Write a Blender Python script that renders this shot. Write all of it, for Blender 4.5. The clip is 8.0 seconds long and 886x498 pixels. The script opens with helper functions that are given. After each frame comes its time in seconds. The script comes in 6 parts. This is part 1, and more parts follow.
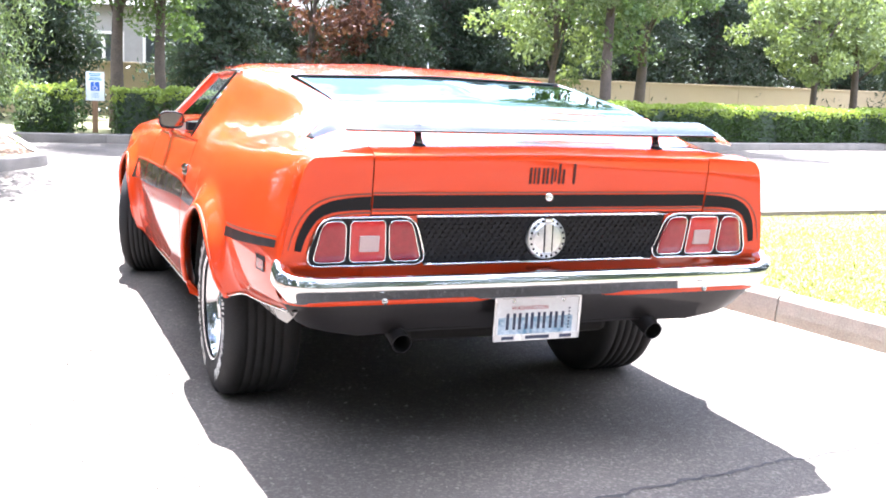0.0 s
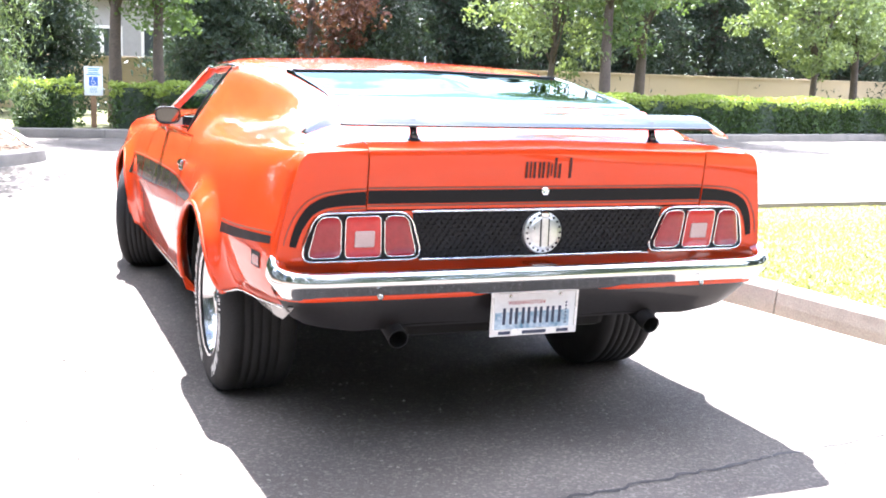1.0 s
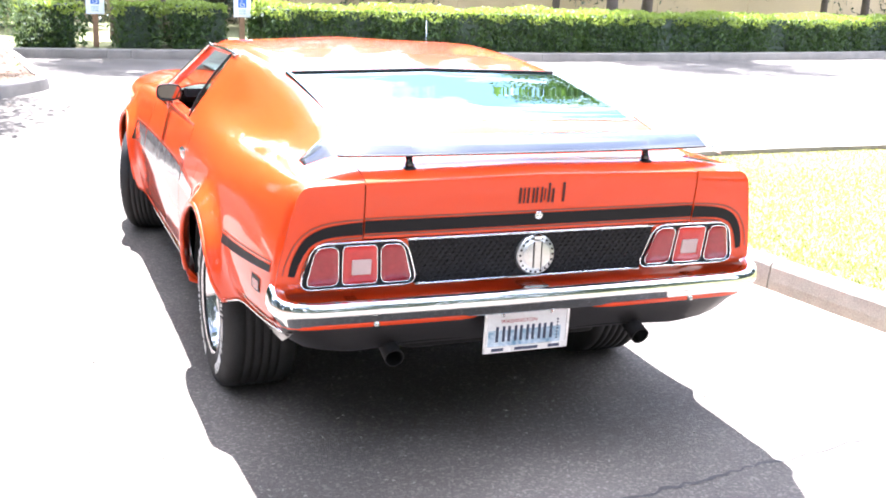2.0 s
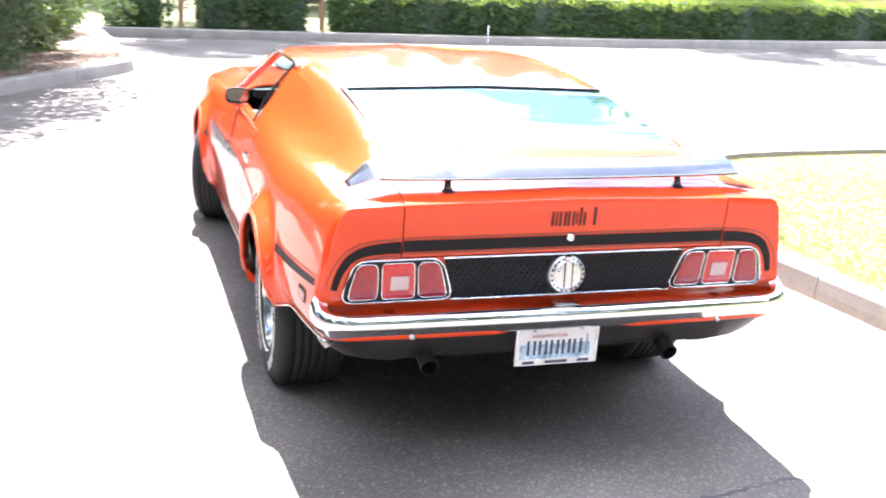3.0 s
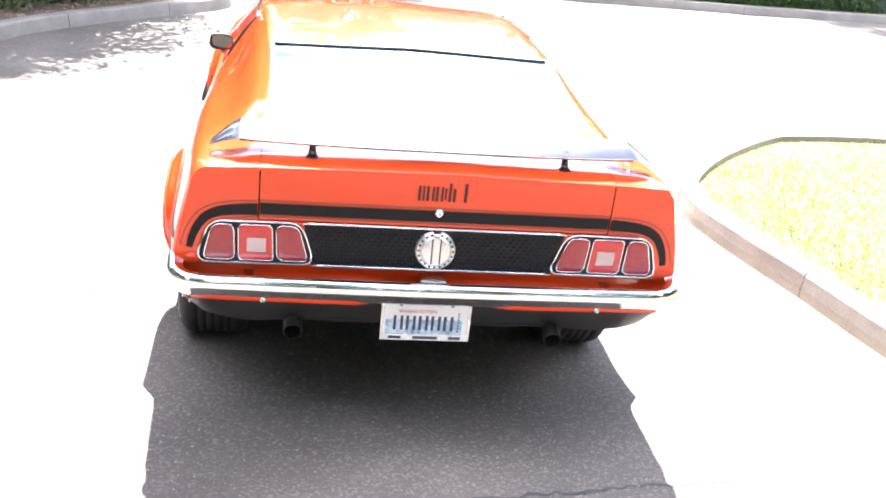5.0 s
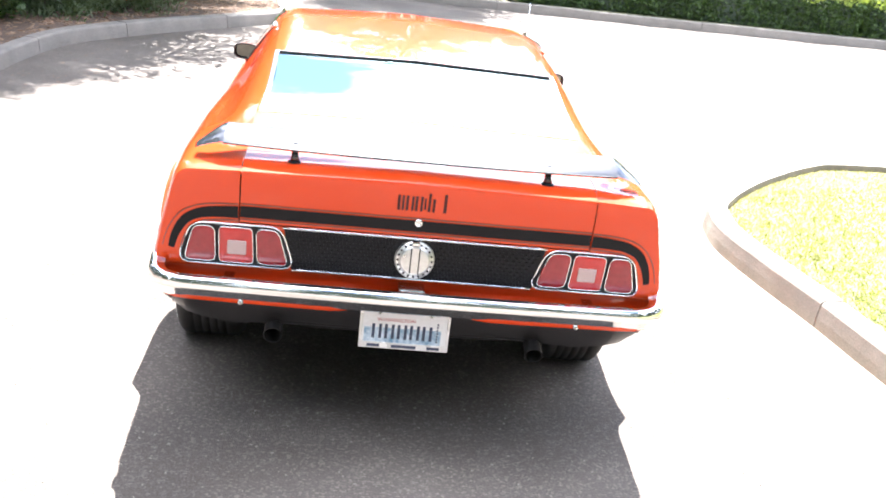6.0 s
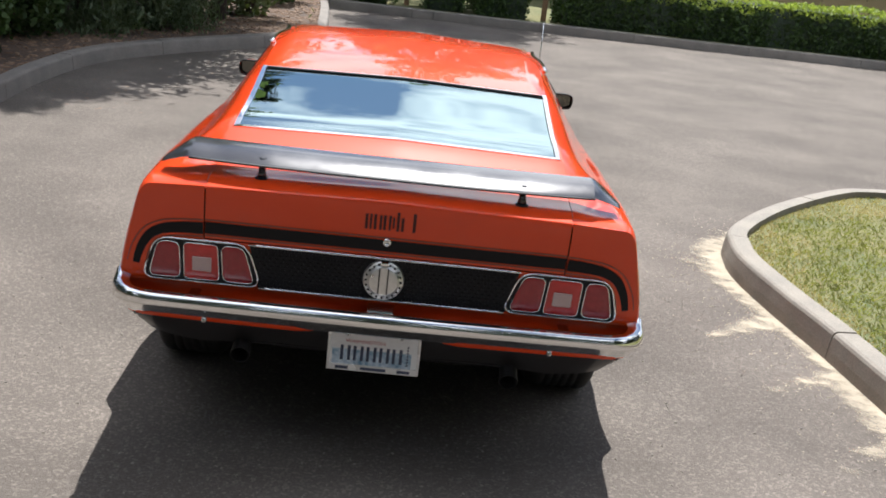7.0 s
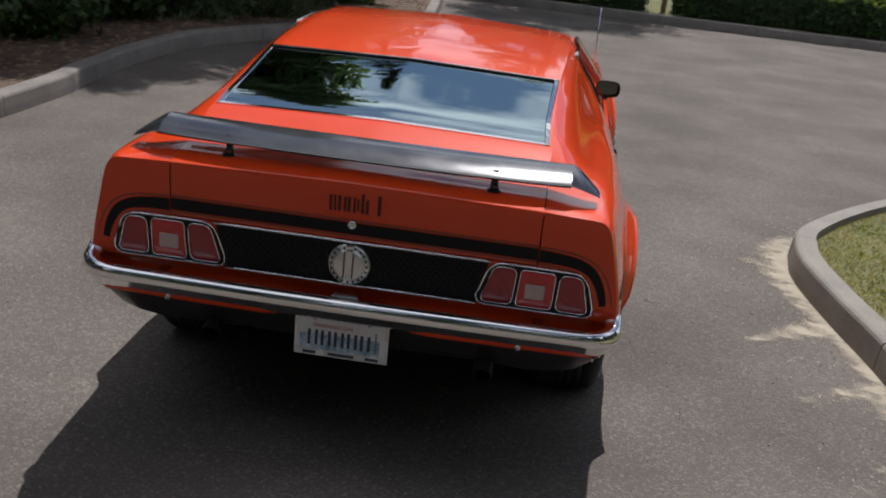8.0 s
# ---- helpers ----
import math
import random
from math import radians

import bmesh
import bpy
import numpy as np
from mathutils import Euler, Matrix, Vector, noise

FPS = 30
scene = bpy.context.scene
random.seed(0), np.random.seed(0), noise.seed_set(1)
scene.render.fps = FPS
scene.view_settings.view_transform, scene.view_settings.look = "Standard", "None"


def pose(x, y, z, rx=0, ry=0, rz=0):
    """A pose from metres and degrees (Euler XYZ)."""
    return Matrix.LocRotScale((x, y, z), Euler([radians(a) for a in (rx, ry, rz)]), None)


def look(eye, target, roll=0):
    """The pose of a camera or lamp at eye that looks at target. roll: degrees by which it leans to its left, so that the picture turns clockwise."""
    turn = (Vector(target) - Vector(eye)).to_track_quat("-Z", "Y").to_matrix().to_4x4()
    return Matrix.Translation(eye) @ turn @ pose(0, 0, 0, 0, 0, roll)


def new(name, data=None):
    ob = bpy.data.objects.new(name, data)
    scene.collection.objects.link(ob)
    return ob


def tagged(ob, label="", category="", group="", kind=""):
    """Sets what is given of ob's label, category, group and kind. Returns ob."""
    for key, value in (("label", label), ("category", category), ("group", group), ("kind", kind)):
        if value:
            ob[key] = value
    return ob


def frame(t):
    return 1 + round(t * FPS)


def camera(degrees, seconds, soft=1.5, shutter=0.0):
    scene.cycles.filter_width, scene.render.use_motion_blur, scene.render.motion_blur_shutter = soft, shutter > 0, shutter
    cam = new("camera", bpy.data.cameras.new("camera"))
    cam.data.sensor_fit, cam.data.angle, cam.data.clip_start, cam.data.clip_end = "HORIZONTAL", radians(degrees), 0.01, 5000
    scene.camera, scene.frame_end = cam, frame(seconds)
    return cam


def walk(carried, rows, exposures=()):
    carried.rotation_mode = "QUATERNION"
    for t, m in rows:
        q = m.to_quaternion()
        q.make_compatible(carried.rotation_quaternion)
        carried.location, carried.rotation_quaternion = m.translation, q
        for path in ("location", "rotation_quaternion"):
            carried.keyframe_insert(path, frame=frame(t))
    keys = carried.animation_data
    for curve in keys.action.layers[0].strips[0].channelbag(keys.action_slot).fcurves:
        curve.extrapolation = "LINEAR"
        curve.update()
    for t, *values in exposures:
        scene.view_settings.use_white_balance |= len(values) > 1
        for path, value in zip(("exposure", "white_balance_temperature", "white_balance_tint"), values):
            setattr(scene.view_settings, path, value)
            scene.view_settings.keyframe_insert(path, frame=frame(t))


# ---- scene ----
# ---- camera and its walk ----
cam = camera(44.0, 8.0, soft=1.8, shutter=0.4)
PATH = [
    (0, (-1.556, -3.161, 1.212), (-0.854, -1.313, 0.91), 2.1),
    (0.5, (-1.556, -3.163, 1.211), (-0.853, -1.316, 0.905), 1.9),
    (1, (-1.538, -3.154, 1.217), (-0.837, -1.307, 0.902), 1.8),
    (1.2, (-1.515, -3.126, 1.257), (-0.808, -1.286, 0.918), 2.0),
    (2.3, (-1.531, -3.219, 1.738), (-0.852, -1.417, 1.2), 2.2),
    (2.5, (-1.542, -3.263, 1.781), (-0.858, -1.467, 1.229), 2.2),
    (3, (-1.448, -3.368, 1.824), (-0.902, -1.523, 1.279), 2.8),
    (3.5, (-1.188, -3.514, 1.839), (-0.794, -1.628, 1.303), 3.2),
    (4, (-0.957, -3.521, 1.84), (-0.524, -1.642, 1.307), 4.1),
    (4.5, (-0.714, -3.482, 1.856), (-0.353, -1.591, 1.313), 4.0),
    (5, (-0.505, -3.466, 1.932), (-0.219, -1.596, 1.284), 5.5),
    (5.2, (-0.444, -3.484, 1.931), (-0.169, -1.601, 1.313), 6.2),
    (6.3, (-0.113, -3.51, 1.935), (-0.001, -1.618, 1.304), 6.5),
    (6.5, (-0.057, -3.472, 1.945), (0.033, -1.581, 1.302), 6.7),
    (7, (0.087, -3.415, 1.925), (0.141, -1.507, 1.327), 6.6),
    (7.5, (0.29, -3.407, 1.945), (0.257, -1.502, 1.346), 6.3),
    (8, (0.629, -3.25, 1.918), (0.433, -1.345, 1.275), 6.4),
]
EXPOSURES = [
    (0.0, 3.2, 5680, 17), (5.2, 3.2, 5900, 15), (6.0, 3.0, 6000, 14), (6.3, 2.58, 6050, 13), (6.5, 1.98, 6100, 12), (6.7, 1.4, 6100, 12), (7.0, 0.92, 6100, 12), (7.5, 0.26, 6100, 13), (8.0, -0.08, 6050, 14),
]
walk(cam, [(t, look(eye, target, roll)) for t, eye, target, roll in PATH], EXPOSURES)

# ---- world and sun ----
SUN_HEIGHT = 60.0
world = bpy.data.worlds.new("sky")
scene.world = world
world.use_nodes = True
wn, wl = world.node_tree.nodes, world.node_tree.links
wn.clear()
w_out = wn.new("ShaderNodeOutputWorld")
w_bg = wn.new("ShaderNodeBackground")
w_sky = wn.new("ShaderNodeTexSky")
w_sky.sky_type, w_sky.sun_disc = "NISHITA", False
w_sky.sun_elevation, w_sky.sun_rotation = radians(SUN_HEIGHT), radians(2)
w_sky.air_density, w_sky.dust_density, w_sky.ozone_density = 1.0, 0.6, 1.2
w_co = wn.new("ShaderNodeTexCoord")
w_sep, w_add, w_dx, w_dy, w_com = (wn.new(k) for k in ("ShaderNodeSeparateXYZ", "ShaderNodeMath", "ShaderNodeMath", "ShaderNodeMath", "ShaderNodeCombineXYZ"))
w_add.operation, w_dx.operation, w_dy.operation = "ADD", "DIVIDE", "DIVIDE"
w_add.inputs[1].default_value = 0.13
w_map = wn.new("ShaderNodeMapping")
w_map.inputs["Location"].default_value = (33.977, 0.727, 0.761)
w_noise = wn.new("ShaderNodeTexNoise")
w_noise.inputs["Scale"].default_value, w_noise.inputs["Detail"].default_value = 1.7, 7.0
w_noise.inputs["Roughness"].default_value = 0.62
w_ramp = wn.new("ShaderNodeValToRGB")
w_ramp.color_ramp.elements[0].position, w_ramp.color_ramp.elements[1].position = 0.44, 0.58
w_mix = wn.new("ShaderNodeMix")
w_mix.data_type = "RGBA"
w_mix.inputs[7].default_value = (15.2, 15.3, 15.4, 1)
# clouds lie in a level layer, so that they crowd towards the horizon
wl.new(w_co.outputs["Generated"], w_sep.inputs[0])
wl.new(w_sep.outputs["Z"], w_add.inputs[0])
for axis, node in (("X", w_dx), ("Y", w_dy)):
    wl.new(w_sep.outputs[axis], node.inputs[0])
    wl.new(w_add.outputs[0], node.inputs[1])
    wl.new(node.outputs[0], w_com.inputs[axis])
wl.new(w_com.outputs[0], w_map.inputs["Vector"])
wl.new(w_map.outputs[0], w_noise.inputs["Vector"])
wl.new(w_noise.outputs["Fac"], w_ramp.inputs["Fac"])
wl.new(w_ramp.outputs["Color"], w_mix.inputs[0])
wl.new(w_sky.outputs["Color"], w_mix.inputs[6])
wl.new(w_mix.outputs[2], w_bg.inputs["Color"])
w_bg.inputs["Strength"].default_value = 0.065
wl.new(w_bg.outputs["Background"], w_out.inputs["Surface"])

sun = new("sun", bpy.data.lights.new("sun", "SUN"))
sun.data.energy, sun.data.angle, sun.data.color = 5.0, radians(0.53), (1.0, 0.955, 0.88)
sun.matrix_world = look((0.8, 20 * math.cos(radians(SUN_HEIGHT)), 20 * math.sin(radians(SUN_HEIGHT))), (0, 0, 0))


# ---- materials ----
def material(name, color, rough=0.6, metal=0.0, vary=0.12, scale=6.0, fine=90.0, bump=0.0, bump_scale=120.0,
             coat=0.0, spec=0.5, island=0.0, random_ob=0.0, color2=None, rough_vary=0.08):
    """Principled surface with coarse and fine colour variation, roughness variation and relief, at world size."""
    m = bpy.data.materials.new(name)
    m.use_nodes = True
    n, l = m.node_tree.nodes, m.node_tree.links
    p = n["Principled BSDF"]
    p.inputs["Metallic"].default_value = metal
    p.inputs["Specular IOR Level"].default_value = spec
    p.inputs["Coat Weight"].default_value = coat
    p.inputs["Coat Roughness"].default_value = 0.03
    geo = n.new("ShaderNodeNewGeometry")
    big, small = n.new("ShaderNodeTexNoise"), n.new("ShaderNodeTexNoise")
    for node, sc, det in ((big, scale, 4.0), (small, fine, 2.0)):
        node.inputs["Scale"].default_value, node.inputs["Detail"].default_value = sc, det
        l.new(geo.outputs["Position"], node.inputs["Vector"])
    add = n.new("ShaderNodeMath")
    add.operation = "ADD"
    l.new(big.outputs["Fac"], add.inputs[0])
    l.new(small.outputs["Fac"], add.inputs[1])
    src = add.outputs[0]
    lo, hi = 0.7, 1.3
    if island or random_ob:
        rnd = geo.outputs["Random Per Island"]
        if random_ob:
            rnd = n.new("ShaderNodeObjectInfo").outputs["Random"]
        mul = n.new("ShaderNodeMath")
        mul.operation = "MULTIPLY_ADD"
        l.new(rnd, mul.inputs[0])
        mul.inputs[1].default_value = island or random_ob
        l.new(src, mul.inputs[2])
        src = mul.outputs[0]
        hi += island or random_ob
    mr = n.new("ShaderNodeMapRange")
    mr.inputs["From Min"].default_value, mr.inputs["From Max"].default_value = lo, hi
    l.new(src, mr.inputs["Value"])
    mix = n.new("ShaderNodeMix")
    mix.data_type = "RGBA"
    c1 = [max(0.0, c * (1 - vary)) for c in color]
    c2 = list(color2) if color2 else [min(1.0, c * (1 + vary)) for c in color]
    mix.inputs[6].default_value, mix.inputs[7].default_value = (*c1, 1), (*c2, 1)
    l.new(mr.outputs["Result"], mix.inputs[0])
    l.new(mix.outputs[2], p.inputs["Base Color"])
    rr = n.new("ShaderNodeMapRange")
    rr.inputs["To Min"].default_value = max(0.0, rough - rough_vary)
    rr.inputs["To Max"].default_value = min(1.0, rough + rough_vary)
    rr.inputs["From Min"].default_value, rr.inputs["From Max"].default_value = 0.3, 0.7
    l.new(big.outputs["Fac"], rr.inputs["Value"])
    l.new(rr.outputs["Result"], p.inputs["Roughness"])
    if bump:
        bn = n.new("ShaderNodeTexNoise")
        bn.inputs["Scale"].default_value, bn.inputs["Detail"].default_value = bump_scale, 4.0
        l.new(geo.outputs["Position"], bn.inputs["Vector"])
        b = n.new("ShaderNodeBump")
        b.inputs["Strength"].default_value, b.inputs["Distance"].default_value = min(1.0, bump), 0.01
        l.new(bn.outputs["Fac"], b.inputs["Height"])
        l.new(b.outputs["Normal"], p.inputs["Normal"])
    return m


def leaf_material(name, color, color2, glow=0.35):
    """Thin leaves: diffuse, a little gloss, light passing through; each leaf its own shade."""
    m = material(name, color, 0.55, vary=0.35, scale=1.2, fine=9.0, island=0.9, color2=color2, spec=0.3)
    n, l = m.node_tree.nodes, m.node_tree.links
    p = n["Principled BSDF"]
    tr, ms = n.new("ShaderNodeBsdfTranslucent"), n.new("ShaderNodeMixShader")
    tr.inputs["Color"].default_value = (min(1, color2[0] * 1.5), min(1, color2[1] * 1.6), color2[2] * 0.7, 1)
    ms.inputs[0].default_value = glow
    l.new(p.outputs[0], ms.inputs[1])
    l.new(tr.outputs[0], ms.inputs[2])
    l.new(ms.outputs[0], n["Material Output"].inputs["Surface"])
    return m


def glass_material(name, tint, rough=0.0, see=0.75, ior=1.6, sheen=(1, 1, 1), thin=False):
    """Window glass: clear with a tint, mirror-like by Fresnel."""
    m = bpy.data.materials.new(name)
    m.use_nodes = True
    n, l = m.node_tree.nodes, m.node_tree.links
    n.remove(n["Principled BSDF"])
    t, g, ms, f = (n.new("ShaderNodeBsdfTransparent"), n.new("ShaderNodeBsdfGlossy"), n.new("ShaderNodeMixShader"), n.new("ShaderNodeFresnel"))
    t.inputs["Color"].default_value = (tint[0] * see, tint[1] * see, tint[2] * see, 1)
    g.inputs["Roughness"].default_value = rough
    g.inputs["Color"].default_value = (*sheen, 1)
    f.inputs["IOR"].default_value = ior
    if thin:
        # both faces of a thin pane mirror alike, weakly but at a grazing angle
        lw, pw, ma = n.new("ShaderNodeLayerWeight"), n.new("ShaderNodeMath"), n.new("ShaderNodeMath")
        lw.inputs["Blend"].default_value = 0.5
        pw.operation, ma.operation = "POWER", "MULTIPLY_ADD"
        pw.inputs[1].default_value = 5.0
        ma.inputs[1].default_value, ma.inputs[2].default_value = 0.6, 0.03
        l.new(lw.outputs["Facing"], pw.inputs[0])
        l.new(pw.outputs[0], ma.inputs[0])
        l.new(ma.outputs[0], ms.inputs[0])
    else:
        l.new(f.outputs[0], ms.inputs[0])
    l.new(t.outputs[0], ms.inputs[1])
    l.new(g.outputs[0], ms.inputs[2])
    l.new(ms.outputs[0], n["Material Output"].inputs["Surface"])
    return m


PAINT = material("red_orange_paint", (0.70, 0.056, 0.006), 0.40, vary=0.04, scale=2.0, fine=900.0, coat=1.0, spec=0.06, rough_vary=0.03)
BLACK_DECAL = material("satin_black_decal", (0.009, 0.008, 0.009), 0.5, vary=0.2, fine=300.0, spec=0.2)
SIDE_DECAL = material("glossy_side_stripe", (0.030, 0.022, 0.020), 0.25, vary=0.2, coat=1.0, spec=0.5)
SCRIPT = material("faded_dark_script", (0.085, 0.018, 0.012), 0.5, vary=0.25, spec=0.3)
GOLD_LINE = material("faded_pinstripe", (0.20, 0.055, 0.03), 0.5)
CHROME = material("chrome", (0.78, 0.78, 0.77), 0.06, 1.0, vary=0.03, scale=9.0, rough_vary=0.04)
DULL_CHROME = material("worn_chrome", (0.55, 0.55, 0.54), 0.22, 1.0, vary=0.1, bump=0.03)
ALU = material("polished_aluminium", (0.72, 0.72, 0.73), 0.16, 1.0, vary=0.06)
BRUSHED = material("brushed_aluminium", (0.66, 0.65, 0.62), 0.34, 0.85, vary=0.08, scale=30.0)
FRAME_WHITE = material("pale_plated_frame", (0.78, 0.78, 0.77), 0.25, 0.3, vary=0.05)
STEEL_DARK = material("sooty_steel", (0.011, 0.010, 0.010), 0.65, 0.3, vary=0.4)
BLACK_PLASTIC = material("black_plastic", (0.010, 0.010, 0.012), 0.5, vary=0.2, bump=0.04, bump_scale=500.0, spec=0.25)
SPOILER_BLACK = material("satin_black_spoiler_paint", (0.022, 0.023, 0.026), 0.22, vary=0.15, coat=1.0, rough_vary=0.05)
UNDER = material("underbody_black", (0.007, 0.0065, 0.0065), 0.85, vary=0.3, bump=0.1)
ARGENT = material("dark_argent_paint", (0.020, 0.018, 0.019), 0.35, 0.2, vary=0.12, coat=0.6)
# pale copy of the argent paint: light from the sunny ground put into the colour
ARGENT_LIT = material("ground_lit_argent_paint", (0.30, 0.29, 0.28), 0.32, 0.6, vary=0.1, coat=0.5)
RUBBER = material("tyre_rubber", (0.013, 0.0125, 0.0125), 0.78, vary=0.35, scale=14.0, fine=160.0, bump=0.08, bump_scale=260.0)
WHITE_RUBBER = material("white_rubber_lettering", (0.62, 0.60, 0.56), 0.75, vary=0.15)
GASKET = material("black_rubber_gasket", (0.014, 0.014, 0.014), 0.6)
GLASS_REAR = glass_material("tinted_rear_glass", (0.62, 0.78, 0.72), see=0.45, ior=9.0, sheen=(0.78, 0.97, 0.97))
GLASS_SIDE = glass_material("tinted_side_glass", (0.80, 0.90, 0.85), see=0.95, thin=True)
MIRROR = material("mirror_glass", (0.13, 0.125, 0.11), 0.02, 1.0, vary=0.01, rough_vary=0.01)
LENS_RED = material("red_lamp_lens", (0.28, 0.012, 0.016), 0.16, vary=0.12, scale=60.0, fine=420.0, coat=0.5, bump=0.12, bump_scale=420.0, rough_vary=0.04)
LENS_BRIGHT = material("bright_red_lamp_lens", (0.50, 0.022, 0.018), 0.14, vary=0.1, scale=60.0, fine=420.0, coat=0.5, bump=0.1, bump_scale=420.0, rough_vary=0.04)
LENS_CLEAR = material("clear_reverse_lens", (0.55, 0.40, 0.37), 0.2, vary=0.14, fine=500.0, bump=0.25, bump_scale=520.0)
PLATE_WHITE = material("plate_enamel", (0.84, 0.85, 0.86), 0.3, vary=0.04)
PLATE_BLUE = material("plate_pale_blue", (0.24, 0.46, 0.68), 0.32, vary=0.3, scale=22.0, color2=(0.66, 0.76, 0.84))
PLATE_INK = material("plate_navy_ink", (0.035, 0.05, 0.10), 0.4)
PLATE_RED = material("plate_red_ink", (0.42, 0.05, 0.06), 0.4)
CREAM = material("cream_vinyl", (0.52, 0.48, 0.40), 0.5, vary=0.1, bump=0.1)
DARK_VINYL = material("dark_vinyl", (0.045, 0.042, 0.042), 0.5, vary=0.2, bump=0.1)

ASPHALT = material("worn_asphalt", (0.118, 0.101, 0.085), 0.86, vary=0.2, scale=0.9, fine=150.0, bump=0.55, bump_scale=170.0, color2=(0.172, 0.151, 0.131), spec=0.2)
an, al = ASPHALT.node_tree.nodes, ASPHALT.node_tree.links
a_geo, a_vor, a_big = an.new("ShaderNodeNewGeometry"), an.new("ShaderNodeTexVoronoi"), an.new("ShaderNodeTexNoise")
a_vor.inputs["Scale"].default_value, a_big.inputs["Scale"].default_value = 105.0, 1.1
a_big.inputs["Detail"].default_value = 6.0
al.new(a_geo.outputs["Position"], a_vor.inputs["Vector"])
al.new(a_geo.outputs["Position"], a_big.inputs["Vector"])
a_sep, a_pow, a_mr, a_mix = an.new("ShaderNodeSeparateColor"), an.new("ShaderNodeMath"), an.new("ShaderNodeMapRange"), an.new("ShaderNodeMix")
al.new(a_vor.outputs["Color"], a_sep.inputs[0])
a_pow.operation = "POWER"
a_pow.inputs[1].default_value = 4.0
al.new(a_sep.outputs[0], a_pow.inputs[0])
a_mr.inputs["To Min"].default_value, a_mr.inputs["To Max"].default_value = 0.86, 1.45
al.new(a_pow.outputs[0], a_mr.inputs["Value"])
a_mix.data_type, a_mix.blend_type = "RGBA", "MULTIPLY"
a_mix.inputs[0].default_value = 1.0
a_src = an["Principled BSDF"].inputs["Base Color"].links[0].from_socket
al.new(a_src, a_mix.inputs[6])
al.new(a_mr.outputs["Result"], a_mix.inputs[7])
# broad stains and worn tracks over the stone grain
a_st, a_mix2 = an.new("ShaderNodeMapRange"), an.new("ShaderNodeMix")
a_st.inputs["From Min"].default_value, a_st.inputs["From Max"].default_value = 0.3, 0.7
a_st.inputs["To Min"].default_value, a_st.inputs["To Max"].default_value = 0.78, 1.14
al.new(a_big.outputs["Fac"], a_st.inputs["Value"])
a_mix2.data_type, a_mix2.blend_type = "RGBA", "MULTIPLY"
a_mix2.inputs[0].default_value = 1.0
al.new(a_mix.outputs[2], a_mix2.inputs[6])
al.new(a_st.outputs["Result"], a_mix2.inputs[7])
al.new(a_mix2.outputs[2], an["Principled BSDF"].inputs["Base Color"])
CONCRETE = material("kerb_concrete", (0.225, 0.205, 0.172), 0.85, vary=0.22, scale=5.0, fine=110.0, bump=0.3, bump_scale=150.0)
KERB_DARK = material("dark_kerb_concrete", (0.19, 0.172, 0.150), 0.88, vary=0.28, scale=3.5, fine=90.0, bump=0.35, bump_scale=140.0)
SAND = material("pale_sand", (0.47, 0.41, 0.31), 0.95, vary=0.25, scale=8.0, fine=300.0, bump=0.5, bump_scale=300.0)
SAND_WASH = material("sand_wash", (0.47, 0.41, 0.31), 0.95, vary=0.25, scale=8.0, fine=300.0, bump=0.5, bump_scale=300.0)
sn, sl = SAND_WASH.node_tree.nodes, SAND_WASH.node_tree.links
s_geo, s_map, s_noise, s_att = sn.new("ShaderNodeNewGeometry"), sn.new("ShaderNodeMapping"), sn.new("ShaderNodeTexNoise"), sn.new("ShaderNodeAttribute")
s_att.attribute_name = "cover"
s_map.inputs["Scale"].default_value = (3.4, 4.2, 1.0)
s_noise.inputs["Scale"].default_value, s_noise.inputs["Detail"].default_value, s_noise.inputs["Roughness"].default_value = 2.6, 6.0, 0.62
s_add, s_ramp, s_tr, s_ms = sn.new("ShaderNodeMath"), sn.new("ShaderNodeMapRange"), sn.new("ShaderNodeBsdfTransparent"), sn.new("ShaderNodeMixShader")
sl.new(s_geo.outputs["Position"], s_map.inputs["Vector"])
sl.new(s_map.outputs["Vector"], s_noise.inputs["Vector"])
sl.new(s_noise.outputs["Fac"], s_add.inputs[0])
sl.new(s_att.outputs["Fac"], s_add.inputs[1])
s_ramp.inputs["From Min"].default_value, s_ramp.inputs["From Max"].default_value = 0.84, 1.16
s_ramp.inputs["To Max"].default_value = 0.78
sl.new(s_add.outputs[0], s_ramp.inputs["Value"])
sl.new(s_ramp.outputs["Result"], s_ms.inputs[0])
sl.new(s_tr.outputs[0], s_ms.inputs[1])
sl.new(sn["Principled BSDF"].outputs[0], s_ms.inputs[2])
sl.new(s_ms.outputs[0], sn["Material Output"].inputs["Surface"])
SOIL = material("bark_soil", (0.085, 0.055, 0.036), 0.95, vary=0.45, scale=3.0, fine=60.0, bump=0.7, bump_scale=60.0)
CHIP = material("wood_chip", (0.13, 0.080, 0.048), 0.9, vary=0.3, island=0.8, color2=(0.28, 0.185, 0.12))
TURF = material("turf", (0.085, 0.115, 0.028), 0.95, vary=0.25, scale=1.6, fine=30.0, color2=(0.185, 0.165, 0.072), bump=0.5, bump_scale=80.0)
BLADE = leaf_material("grass_blade", (0.105, 0.140, 0.034), (0.185, 0.190, 0.066), 0.45)
DRY = leaf_material("dry_grass", (0.34, 0.27, 0.13), (0.48, 0.40, 0.20), 0.2)
BARK = material("bark", (0.075, 0.058, 0.046), 0.95, vary=0.35, scale=5.0, fine=40.0, bump=0.8, bump_scale=30.0)
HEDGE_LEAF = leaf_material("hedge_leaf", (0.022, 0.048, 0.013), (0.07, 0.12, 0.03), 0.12)
